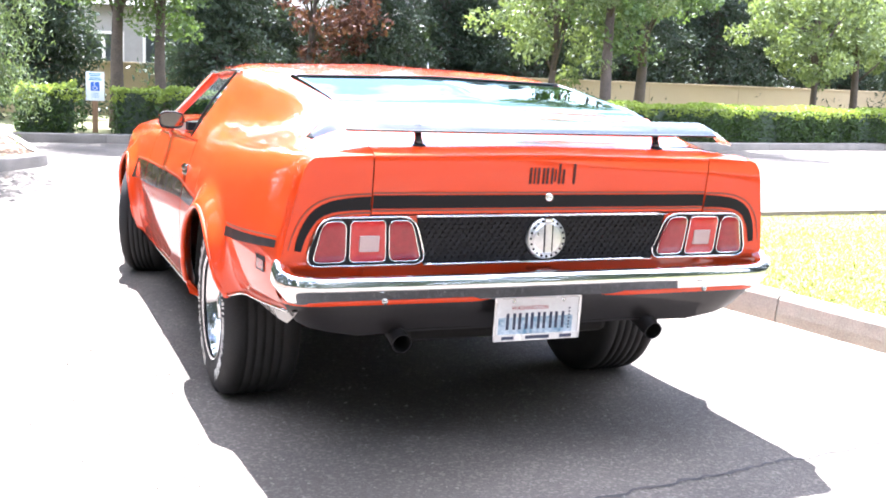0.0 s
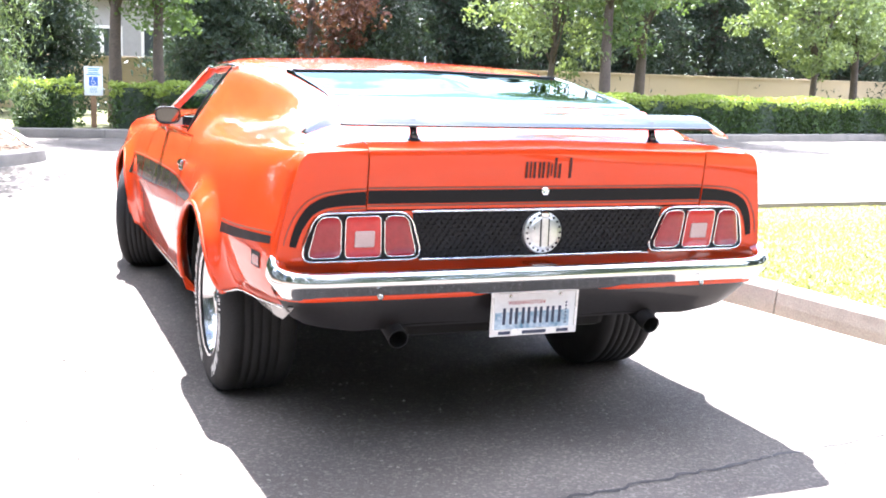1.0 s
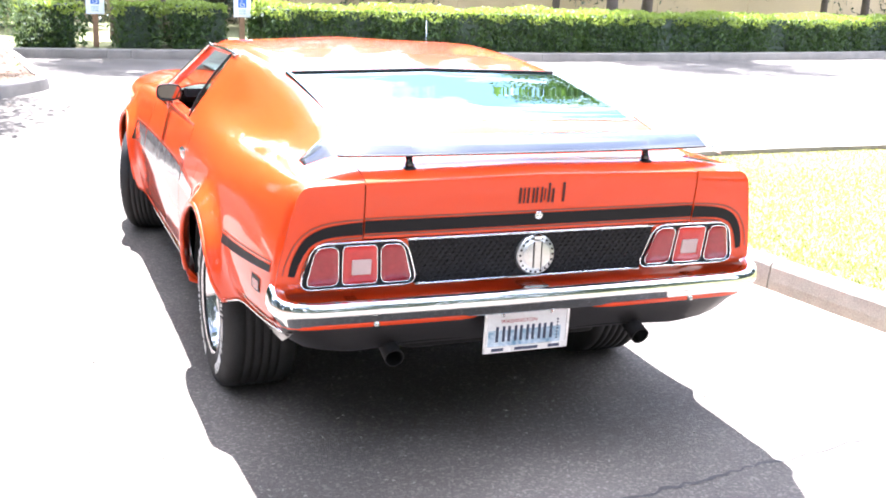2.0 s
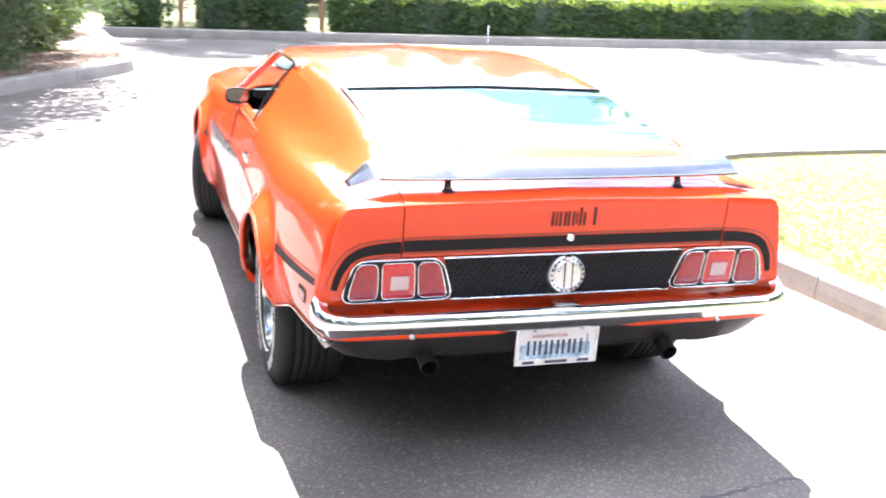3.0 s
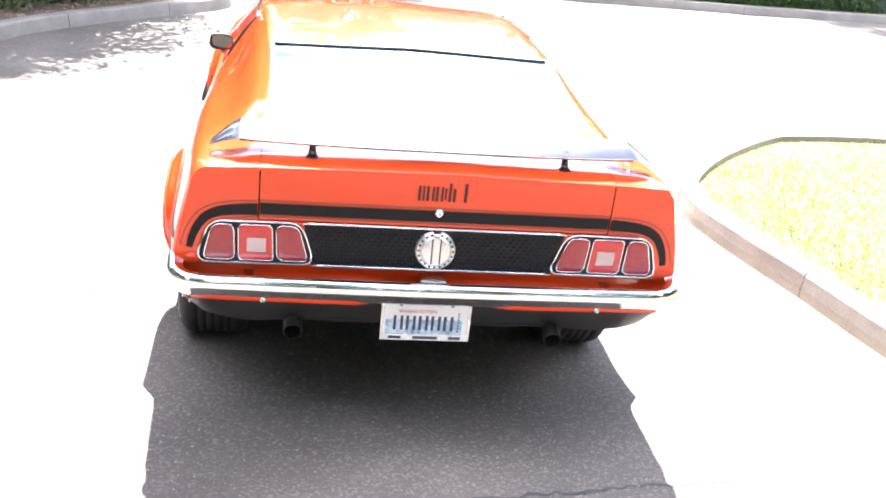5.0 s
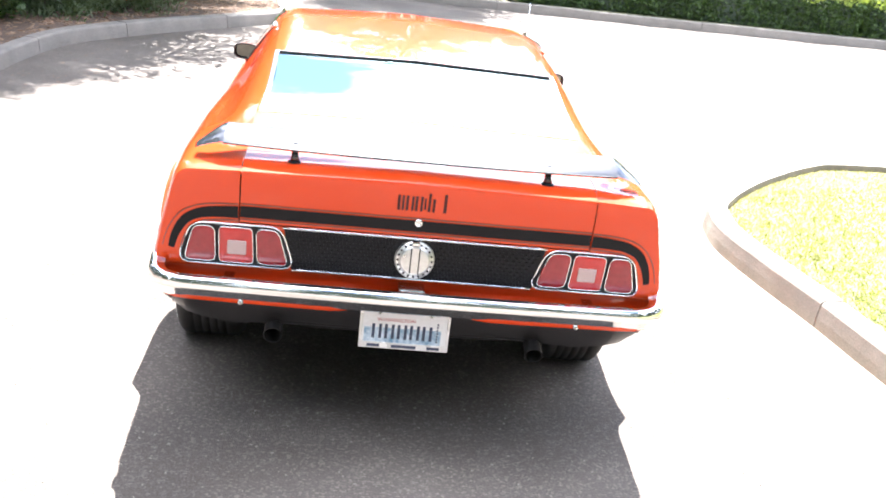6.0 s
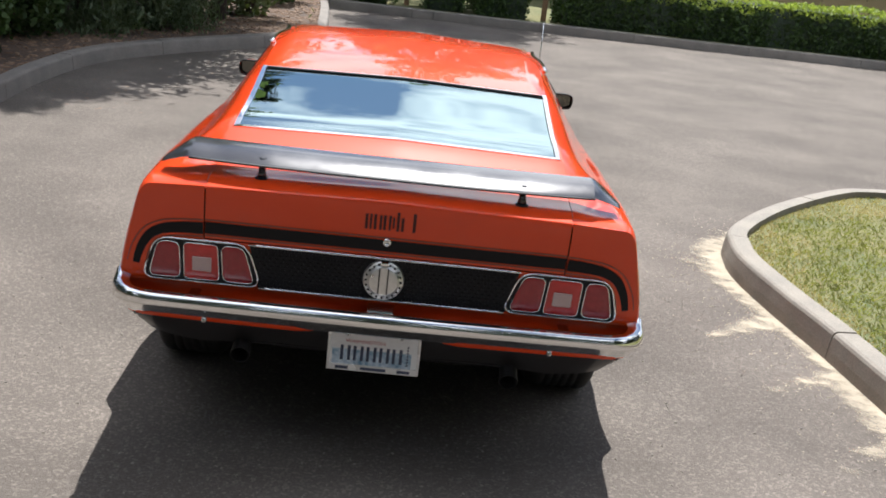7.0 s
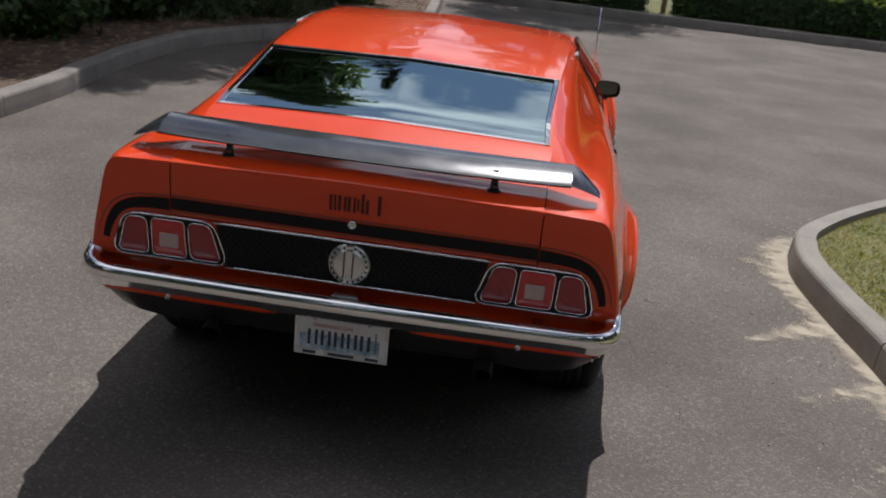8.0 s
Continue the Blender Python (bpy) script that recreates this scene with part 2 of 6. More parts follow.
LIGHT_LEAF = leaf_material("pale_green_leaf", (0.075, 0.112, 0.050), (0.20, 0.245, 0.115), 0.24)
MID_LEAF = leaf_material("green_leaf", (0.040, 0.072, 0.028), (0.12, 0.175, 0.070), 0.28)
DARK_NEEDLE = leaf_material("conifer_needles", (0.023, 0.038, 0.030), (0.054, 0.078, 0.050), 0.15)
CEDAR = leaf_material("cedar_fronds", (0.055, 0.088, 0.048), (0.16, 0.21, 0.115), 0.22)
# lighter copy of the hedge leaf: sunlight on hedge tops put into the colour
SUNLIT_TOP_LEAF = leaf_material("sunlit_hedge_leaf", (0.12, 0.18, 0.035), (0.28, 0.34, 0.09), 0.35)
PLUM_LEAF = leaf_material("plum_leaf", (0.075, 0.032, 0.026), (0.16, 0.068, 0.05), 0.16)
TAN_WALL = material("tan_stucco", (0.42, 0.325, 0.205), 0.9, vary=0.08, scale=0.7, fine=60.0, bump=0.2, bump_scale=90.0)
GREY_SIDING = material("grey_siding", (0.33, 0.33, 0.33), 0.8, vary=0.08)
WHITE_TRIM = material("white_trim", (0.75, 0.75, 0.73), 0.6, vary=0.05)
ROOFING = material("roof_shingle", (0.11, 0.105, 0.10), 0.9, vary=0.3, fine=30.0)
PANE = material("dark_window_pane", (0.05, 0.06, 0.065), 0.06, vary=0.1, spec=0.7, rough_vary=0.02)
POST_WOOD = material("weathered_post", (0.27, 0.165, 0.095), 0.85, vary=0.25, scale=9.0, fine=80.0, bump=0.3)
SIGN_WHITE = material("sign_white", (0.72, 0.76, 0.76), 0.4, vary=0.04)
SIGN_BLUE = material("sign_blue", (0.04, 0.13, 0.46), 0.4, vary=0.06)
SIGN_TEAL = material("sign_teal_ink", (0.10, 0.30, 0.42), 0.5)
TAR = material("crack_filler", (0.055, 0.05, 0.046), 0.8, vary=0.3)


# ---- mesh helpers ----
def mesh_object(name, verts, faces, mat, parent=None, label="", smooth=True, solid=0.0, bevel=0.0):
    me = bpy.data.meshes.new(name)
    me.from_pydata([tuple(v) for v in verts], [], faces)
    me.materials.append(mat)
    if smooth:
        me.polygons.foreach_set("use_smooth", [True] * len(me.polygons))
    me.update()
    ob = new(name, me)
    if parent is not None:
        ob.parent = parent
        ob.matrix_parent_inverse = parent_matrix(parent).inverted()
    if solid:
        mod = ob.modifiers.new("thickness", "SOLIDIFY")
        mod.thickness, mod.offset = solid, -1.0
        if smooth:
            crisp = ob.modifiers.new("crisp_rim", "EDGE_SPLIT")
            crisp.split_angle = radians(42)
    if bevel:
        mod = ob.modifiers.new("soft_edges", "BEVEL")
        mod.width, mod.segments, mod.limit_method = bevel, 2, "ANGLE"
    if label:
        tagged(ob, label)
    return ob


def parent_matrix(ob):
    m = ob.matrix_basis
    return parent_matrix(ob.parent) @ ob.matrix_parent_inverse @ m if ob.parent else m.copy()


def part(name, bm, mat, parent, label="", smooth=False, bevel=0.0):
    """Links a bmesh as one mesh object under a thing or under a part."""
    me = bpy.data.meshes.new(name)
    bmesh.ops.recalc_face_normals(bm, faces=bm.faces)
    bm.to_mesh(me)
    bm.free()
    me.materials.append(mat)
    if smooth:
        me.polygons.foreach_set("use_smooth", [True] * len(me.polygons))
    ob = new(name, me)
    if parent is not None:
        ob.parent = parent
        ob.matrix_parent_inverse = parent_matrix(parent).inverted()
    if bevel:
        mod = ob.modifiers.new("soft_edges", "BEVEL")
        mod.width, mod.segments, mod.limit_method = bevel, 2, "ANGLE"
    if label:
        tagged(ob, label)
    return ob


def thing(name, at, label, category, group="", kind=""):
    ob = new(name)
    ob.empty_display_size = 0.1
    ob.matrix_basis = Matrix.Translation(at)
    return tagged(ob, label, category, group, kind)


def box_bm(x0, x1, y0, y1, z0, z1, bm=None, m=None):
    bm = bm or bmesh.new()
    mat = Matrix.Translation(((x0 + x1) / 2, (y0 + y1) / 2, (z0 + z1) / 2)) @ Matrix.Diagonal((x1 - x0, y1 - y0, z1 - z0, 1))
    bmesh.ops.create_cube(bm, size=1.0, matrix=(m @ mat) if m else mat)
    return bm


def grid_mesh(f, us, vs):
    """Vertices and quads of the surface f(u, v)."""
    verts = [f(u, v) for u in us for v in vs]
    k = len(vs)
    faces = [(i * k + j, i * k + j + 1, (i + 1) * k + j + 1, (i + 1) * k + j) for i in range(len(us) - 1) for j in range(k - 1)]
    return verts, faces


def steps(a, b, n):
    return [a + (b - a) * i / n for i in range(n + 1)]


def tube_mesh(path, radii, sides=8, caps=True):
    """A tube along a list of points, with a radius for each."""
    verts, faces = [], []
    pts = [Vector(p) for p in path]
    for i, p in enumerate(pts):
        d = (pts[min(i + 1, len(pts) - 1)] - pts[max(i - 1, 0)]).normalized()
        side = d.cross(Vector((0, 0, 1))) if abs(d.z) < 0.95 else d.cross(Vector((1, 0, 0)))
        side.normalize()
        up = side.cross(d)
        for k in range(sides):
            a = 2 * math.pi * k / sides
            verts.append(p + (side * math.cos(a) + up * math.sin(a)) * radii[i])
    for i in range(len(pts) - 1):
        for k in range(sides):
            faces.append((i * sides + k, i * sides + (k + 1) % sides, (i + 1) * sides + (k + 1) % sides, (i + 1) * sides + k))
    if caps:
        faces.append(tuple(reversed(range(sides))))
        faces.append(tuple((len(pts) - 1) * sides + k for k in range(sides)))
    return verts, faces


def lathe_mesh(profile, n=40, axis="x", centre=(0, 0, 0), sign=1):
    """Turns a profile of (radius, along) round an axis."""
    verts, faces = [], []
    for r, d in profile:
        for k in range(n):
            a = 2 * math.pi * k / n
            c, s = r * math.cos(a), r * math.sin(a)
            v = (sign * d, c, s) if axis == "x" else ((c, sign * d, s) if axis == "y" else (c, s, sign * d))
            verts.append((v[0] + centre[0], v[1] + centre[1], v[2] + centre[2]))
    for i in range(len(profile) - 1):
        for k in range(n):
            faces.append((i * n + k, i * n + (k + 1) % n, (i + 1) * n + (k + 1) % n, (i + 1) * n + k))
    return verts, faces


def keyed(*pairs):
    """A smooth monotone curve through (place, value) pairs."""
    xs, ys = [p[0] for p in pairs], [p[1] for p in pairs]
    n = len(xs)
    d = [(ys[i + 1] - ys[i]) / (xs[i + 1] - xs[i]) for i in range(n - 1)]
    m = [d[0]] + [0 if d[i - 1] * d[i] <= 0 else 2 * d[i - 1] * d[i] / (d[i - 1] + d[i]) for i in range(1, n - 1)] + [d[-1]]

    def f(x):
        if x <= xs[0]:
            return ys[0]
        if x >= xs[-1]:
            return ys[-1]
        i = next(k for k in range(n - 1) if x <= xs[k + 1])
        h = xs[i + 1] - xs[i]
        t = (x - xs[i]) / h
        return ((1 + 2 * t) * (1 - t) ** 2 * ys[i] + t * (1 - t) ** 2 * h * m[i] + t * t * (3 - 2 * t) * ys[i + 1] + t * t * (t - 1) * h * m[i + 1])
    return f


def curve_points(pts, n):
    """Catmull-Rom curve through 2D or 3D points."""
    pts = [Vector((*p, 0.0)[:3]) for p in pts]
    out = []
    for i in range(len(pts) - 1):
        p0, p1, p2, p3 = pts[max(i - 1, 0)], pts[i], pts[i + 1], pts[min(i + 2, len(pts) - 1)]
        for k in range(n):
            t = k / n
            out.append(0.5 * (2 * p1 + (p2 - p0) * t + (2 * p0 - 5 * p1 + 4 * p2 - p3) * t * t + (3 * p1 - p0 - 3 * p2 + p3) * t ** 3))
    return out + [pts[-1]]


# ---- the car: shared shape ----
# Lengthwise curves, y from the tail forwards: top line, edge of the flat top, shoulder, widest line, sill.
top_c = keyed((-0.03, 0.987), (0.0, 1.001), (0.045, 1.019), (0.065, 1.0225), (0.12, 1.029), (0.17, 1.040), (0.25, 1.067), (0.40, 1.118), (0.75, 1.178), (1.08, 1.224), (1.5, 1.258), (2.0, 1.274), (2.45, 1.258))
top_e = keyed((-0.03, 0.597), (0.39, 0.592), (0.60, 0.585), (1.08, 0.595), (1.6, 0.615), (2.0, 0.625), (2.45, 0.610))
drop_e = keyed((-0.03, 0.010), (0.4, 0.012), (1.08, 0.014), (1.5, 0.018), (2.0, 0.022), (2.45, 0.026))
hood_c = keyed((2.95, 0.965), (3.4, 0.965), (4.0, 0.94), (4.5, 0.885), (4.75, 0.80))
sh_x = keyed((-0.03, 0.800), (0.1, 0.815), (0.5, 0.852), (1.0, 0.868), (1.75, 0.848), (2.6, 0.838), (3.4, 0.845), (4.2, 0.845), (4.75, 0.76))
sh_z = keyed((-0.03, 0.980), (0.1, 0.990), (0.5, 0.965), (1.0, 0.935), (1.75, 0.912), (2.6, 0.905), (3.4, 0.895), (4.2, 0.862), (4.75, 0.79))
wide_x = keyed((-0.03, 0.866), (0.2, 0.890), (0.6, 0.910), (1.0, 0.922), (1.8, 0.918), (3.0, 0.922), (3.8, 0.932), (4.4, 0.90), (4.75, 0.82))
wide_z = keyed((-0.03, 0.655), (0.5, 0.66), (2.0, 0.66), (4.0, 0.64), (4.75, 0.60))
sill_z = keyed((-0.03, 0.512), (0.30, 0.482), (0.60, 0.458), (0.70, 0.38), (1.45, 0.27), (3.3, 0.27), (4.3, 0.28), (4.75, 0.34))
round_1 = keyed((-0.03, 0.05), (0.4, 0.10), (1.0, 0.16), (2.0, 0.14))
round_2 = keyed((-0.03, 0.16), (0.3, 0.30), (0.9, 0.42), (1.5, 0.34), (1.75, 0.20), (4.75, 0.30))
REAR_WHEEL, FRONT_WHEEL, HUB_Z, TYRE_R = 1.0, 3.77, 0.332, 0.338
ARCH_R = 0.372


lift = keyed((0.4, 0.0), (0.5, 0.006), (2.5, 0.006))
sag = keyed((0.0, 0.0), (0.3, 0.010), (0.9, 0.028), (1.5, 0.020), (1.8, 0.0))


def section_points(y, front):
    t = sh_z(y)
    if front:
        p1 = (0.66, hood_c(y)) if y > 2.96 else (0.79, t + 0.012)
        p0 = (0.0, hood_c(y) + 0.012) if y > 2.96 else (0.0, t + 0.02)
    else:
        p0, p1 = (0.0, top_c(y) + lift(y)), (top_e(y), top_c(y) + lift(y) - drop_e(y))
    w, zw, r = wide_x(y) + 0.006, wide_z(y), sill_z(y)
    return (p0, p1, (sh_x(y), t), (w, zw), (w - 0.012, r + 0.38 * (zw - r)), (w - 0.055, r))


def section(y, u, front=False):
    """The half cross-section, with the hollow of the sail panel above the shoulder."""
    x, z = plain_section(y, u, front)
    if 1.0 < u < 2.0 and not front:
        k = sag(y) * math.sin(math.pi * (u - 1.0) ** 1.3) ** 2
        x, z = x - 0.45 * k, z - k
    return x, z


def plain_section(y, u, front=False):
    """Half cross-section of the shell at y: u 0 at the middle of the top, 1 roof or deck edge, 2 shoulder, 3 widest, 5 sill."""
    p = section_points(y, front)
    rounding = (0, round_1(y), round_2(y), 0.45, 0.40, 0)
    k = min(max(int(u + 0.5), 0), 5)
    f = rounding[k]
    if 1 <= k <= 4 and abs(u - k) < f:
        a = [p[k][i] + (p[k - 1][i] - p[k][i]) * f for i in (0, 1)]
        b = [p[k][i] + (p[k + 1][i] - p[k][i]) * f for i in (0, 1)]
        t = (u - k + f) / (2 * f)
        return tuple((1 - t) ** 2 * a[i] + 2 * t * (1 - t) * p[k][i] + t * t * b[i] for i in (0, 1))
    s = min(int(u), 4)
    return tuple(p[s][i] + (p[s + 1][i] - p[s][i]) * (u - s) for i in (0, 1))


def arch_z(y):
    """Lowest height of the side panel: the sill, or the wheel opening over it."""
    z = sill_z(y)
    for c in (REAR_WHEEL, FRONT_WHEEL):
        if abs(y - c) < ARCH_R:
            z = max(z, HUB_Z + 0.012 + math.sqrt(ARCH_R ** 2 - (y - c) ** 2))
    return z


def side_u(y, z, front=False):
    """The u at which the side of the section has the height z."""
    lo, hi = 1.6, 5.0
    for _ in range(26):
        mid = (lo + hi) / 2
        lo, hi = (mid, hi) if section(y, mid, front)[1] > z else (lo, mid)
    return lo


def swell(y, z):
    """The flare round the wheel openings."""
    b = 0.0
    for c in (REAR_WHEEL, FRONT_WHEEL):
        d = math.hypot(y - c, z - HUB_Z - 0.012) - ARCH_R
        if z > 0.3:
            b = max(b, (0.046 if c < 2 else 0.034) * math.exp(-(max(d, 0) / 0.058) ** 2))
    return b


def side_point(y, z, sign, out=0.0, front=False):
    x = section(y, side_u(y, z, front), front)[0]
    return (sign * (x + swell(y, z) + out), y, z)


tail_y = keyed((0.46, 0.10), (0.58, 0.082), (0.618, 0.058), (0.64, 0.032), (0.71, 0.022), (0.80, 0.008), (0.858, 0.0), (0.96, -0.013), (1.03, -0.014))


def side_panel(name, parent, sign, y0, y1, u0, front, label=""):
    """One side panel of the shell between two stations, cut out over the wheels."""
    ys = sorted(set([y0, y1] + [y0 + (y1 - y0) * i / 46 for i in range(47)]
                    + [c + s * ARCH_R * k for c in (REAR_WHEEL, FRONT_WHEEL) for s in (-1, 1) for k in (0.9999, 1.0001, 0.99, 0.97, 0.93, 0.86, 0.76)
                       if y0 < c + s * ARCH_R * k < y1]))
    n = 34
    verts, faces = [], []
    for y in ys:
        u_b = side_u(y, arch_z(y), front)
        for j in range(n):
            u = u0 + (2.2 - u0) * j / 12 if j <= 12 else 2.2 + (u_b - 2.2) * (j - 12) / (n - 13)
            x, z = section(y, u, front)
            x += swell(y, z) if u > 2.0 else 0.0
            yy = y
            if y == ys[0] and y < 0.05:
                yy, x, z = tail_y(z) + 0.004, x - 0.006, z - (0.005 if u < 2.2 else 0.0)
            elif y < 0.05:
                yy = max(y, tail_y(z) + 0.016)
            verts.append((sign * x, yy, z))
    for i in range(len(ys) - 1):
        for j in range(n - 1):
            q = (i * n + j, i * n + j + 1, (i + 1) * n + j + 1, (i + 1) * n + j)
            faces.append(q if sign > 0 else q[::-1])
    return mesh_object(name, verts, faces, PAINT, parent, label, solid=0.008)


def top_panel(name, parent, y0, y1, u1, front=False, rows=30, mat=None):
    """A panel over the top of the shell from edge to edge."""
    us = [-u1 + 2 * u1 * i / 40 for i in range(41)]

    def f(y, u):
        x, z = section(y, abs(u), front)
        return (math.copysign(x, u), y, z)
    verts, faces = grid_mesh(f, steps(y0, y1, rows), us)
    return mesh_object(name, verts, faces, mat or PAINT, parent, solid=0.008)


car = thing("car", (0, 2.36, 0), "red-orange vintage fastback coupe with black stripes and wing", "car")

# ---- the car: shell ----
for sg in (-1, 1):
    quarter = side_panel("quarter_panel", car, sg, -0.012, 1.716, 1.012, False, "red-orange rear quarter panel with flared wheel arch")

    # sail panel beside the side window, ending in a slanted edge
    def sail(a, u, sg=sg):
        y = 1.714 + a * (0.115 + 0.10 * (u - 1.0))
        x, z = section(y, u)
        return (sg * x, y, z)
    v, f = grid_mesh(sail, steps(0, 1, 6), steps(1.012, 2.0, 16))
    mesh_object("sail_panel", v, f if sg > 0 else [q[::-1] for q in f], PAINT, car, solid=0.008)
    door = side_panel("door", car, sg, 1.724, 2.998, 1.9, True, "red-orange coupe door with chrome flap handle")
    side_panel("front_wing", car, sg, 3.006, 4.72, 1.0, True, "red-orange front wing")

    # door inner top and mirror and handle
    hx, hy, hz = side_point(1.775, 0.79, sg, 0.0, True)
    bm = box_bm(-0.004, 0.006, -0.055, 0.055, -0.024, 0.024)
    box_bm(0.004, 0.014, -0.045, 0.048, -0.004, 0.018, bm)
    bmesh.ops.transform(bm, matrix=Matrix.Translation((hx, hy, hz)) @ Matrix.Rotation(radians(6 if sg < 0 else -6), 4, "Y") @ Matrix.Diagonal((sg, 1, 1, 1)), verts=bm.verts)
    part("door_handle", bm, CHROME, door, "chrome flap door handle", bevel=0.004)

top_panel("roof_panel", car, 1.088, 2.44, 1.012)
for sg in (-1, 1):
    v, f = grid_mesh(lambda y, u: (sg * section(y, u)[0], y, section(y, u)[1]), steps(1.80, 2.44, 14), steps(1.012, 1.085, 5))
    mesh_object("roof_edge", v, f if sg > 0 else [q[::-1] for q in f], PAINT, car, solid=0.006)

# engine hood and nose
hood = top_panel("hood", car, 3.02, 4.70, 0.99, True)
for sg in (-1, 1):
    part("hood_scoop", box_bm(sg * 0.28 - 0.14, sg * 0.28 + 0.14, 3.75, 4.10, 0.948, 0.972), BLACK_DECAL, hood, "black hood scoop", bevel=0.01)
cowl = part("cowl_grille", box_bm(-0.70, 0.70, 2.93, 3.02, 0.90, 0.945), BLACK_PLASTIC, car)

# trunk lid: top, rounded lip and upright rear face in one sheet
def lid_point(s, u):
    x = u * 0.5915
    k = abs(u) * 0.985
    if s <= 1.0:
        y = 0.385 - s * 0.388
        return (x, y, section(y, k)[1])
    z_top = section(-0.003, k)[1]
    if s <= 2.0:
        a = (s - 1.0) * math.pi / 2
        return (x, -0.003 - 0.011 * math.sin(a), z_top - 0.010 * (1 - math.cos(a)))
    z = (z_top - 0.010) + (0.806 - z_top + 0.010) * (s - 2.0)
    return (x, tail_y(z), z)


v, f = grid_mesh(lid_point, steps(0, 1, 18) + steps(1, 2, 6)[1:] + steps(2, 3, 12)[1:], steps(-1, 1, 48))
trunk_lid = mesh_object("trunk_lid", v, [q[::-1] for q in f], PAINT, car, "red-orange trunk lid with black stripe band", solid=0.008)

# tail: outer quarter ends beside the lid, and the panel under it
for sg in (-1, 1):
    def tail_side(a, u, sg=sg):
        xo, zo = section(0.0, u)
        xo, zo = xo - 0.004, zo - (0.004 if u < 2.2 else 0)
        zi = section(0.0, 1.012)[1] - 0.006
        zi = zi + (0.56 - zi) * (u - 1.012) / (side_u(0.0, 0.56) - 1.012)
        z = zi + (zo - zi) * a
        x = 0.5958 + (xo - 0.5958) * a
        return (sg * x, tail_y(z), z)
    v, f = grid_mesh(tail_side, steps(0, 1, 8), steps(1.012, side_u(0.0, 0.56), 40))
    mesh_object("tail_end", v, f if sg > 0 else [q[::-1] for q in f], PAINT, car, solid=0.008)


def tail_mid(a, z):
    return (a, tail_y(z), z)


v, f = grid_mesh(tail_mid, steps(-0.600, 0.600, 24), steps(0.56, 0.800, 10))
mesh_object("tail_panel", v, [q[::-1] for q in f], PAINT, car, solid=0.008)

# dark core behind the gaps: luggage well, inner sills, floor
bm = box_bm(-0.80, 0.80, 0.125, 0.62, 0.50, 0.93)
part("luggage_well", bm, UNDER, car)
part("floor_pan", box_bm(-0.85, 0.85, 1.385, 3.30, 0.24, 0.34), UNDER, car, "black floor pan")
part("rear_floor", box_bm(-0.617, 0.617, 0.10, 1.60, 0.42, 0.52), UNDER, car)
part("engine_bay", box_bm(-0.62, 0.62, 3.30, 4.60, 0.24, 0.60), UNDER, car)
part("radiator_support", box_bm(-0.80, 0.80, 4.16, 4.62, 0.30, 0.72), UNDER, car)
part("fuel_tank", box_bm(-0.38, 0.38, 0.22, 0.62, 0.345, 0.46), UNDER, car, bevel=0.03)
v, f = tube_mesh([(-0.70, REAR_WHEEL, HUB_Z), (0.70, REAR_WHEEL, HUB_Z)], [0.045, 0.045], 12)
mesh_object("rear_axle", v, f, UNDER, car)
v, f = lathe_mesh([(0.0, -0.12), (0.09, -0.10), (0.13, 0.0), (0.09, 0.10), (0.0, 0.12)], 16, "y", (0, REAR_WHEEL, HUB_Z))
mesh_object("differential", v, f, UNDER, car)
for sg in (-1, 1):
    for c in (REAR_WHEEL, FRONT_WHEEL):
        v, f = [], []
        for i in range(19):
            a = math.pi * (1.0 if c > 2 else 0.875) * i / 18
            for x in (0.60, 0.905):
                v.append((sg * x, c + (ARCH_R + 0.012) * math.cos(a), HUB_Z + 0.012 + (ARCH_R + 0.012) * math.sin(a)))
        f = [(2 * i, 2 * i + 1, 2 * i + 3, 2 * i + 2) for i in range(18)]
        mesh_object("wheel_well", v, f, UNDER, car, solid=0.004)

# ---- the car: stripes ----
def strip_on(name, parent, mat, path, place, n=0, thick=0.0012):
    """A thin decal along a path of (centre a, centre b, half width a, half width b) laid on the surface place(a, b, out)."""
    verts, faces = [], []
    for a, b, da, db in path:
        for s in (-1, -0.33, 0.33, 1):
            verts.append(place(a + s * da, b + s * db, thick))
    for i in range(len(path) - 1):
        for k in range(3):
            faces.append((4 * i + k, 4 * i + k + 1, 4 * i + k + 5, 4 * i + k + 4))
    bm = bmesh.new()
    me = bpy.data.meshes.new(name)
    me.from_pydata(verts, [], faces)
    bm.from_mesh(me)
    bpy.data.meshes.remove(me)
    return part(name, bm, mat, parent, smooth=True)


def on_tail(x, z, out):
    return (x, tail_y(z) - 0.001 - out, z)


def tail_band(sg, offset=0.0, scale=1.0):
    """Half of the band beyond the lid as a path, from x 0.597 round the corner to its tip."""
    pts = curve_points([(0.597, 0.841), (0.66, 0.838), (0.72, 0.829), (0.765, 0.806), (0.792, 0.768), (0.807, 0.73), (0.815, 0.695)], 6)
    out = []
    for i, p in enumerate(pts):
        d = (pts[min(i + 1, len(pts) - 1)] - pts[max(i - 1, 0)]).normalized()
        nx, nz = d.y, -d.x
        t = i / (len(pts) - 1)
        w = (0.0215 - 0.011 * t)
        c = Vector((p.x, p.y, 0)) - Vector((nx, nz, 0)) * offset
        out.append((sg * c.x, c.y, -sg * nx * w * scale, -nz * w * scale))
    return out


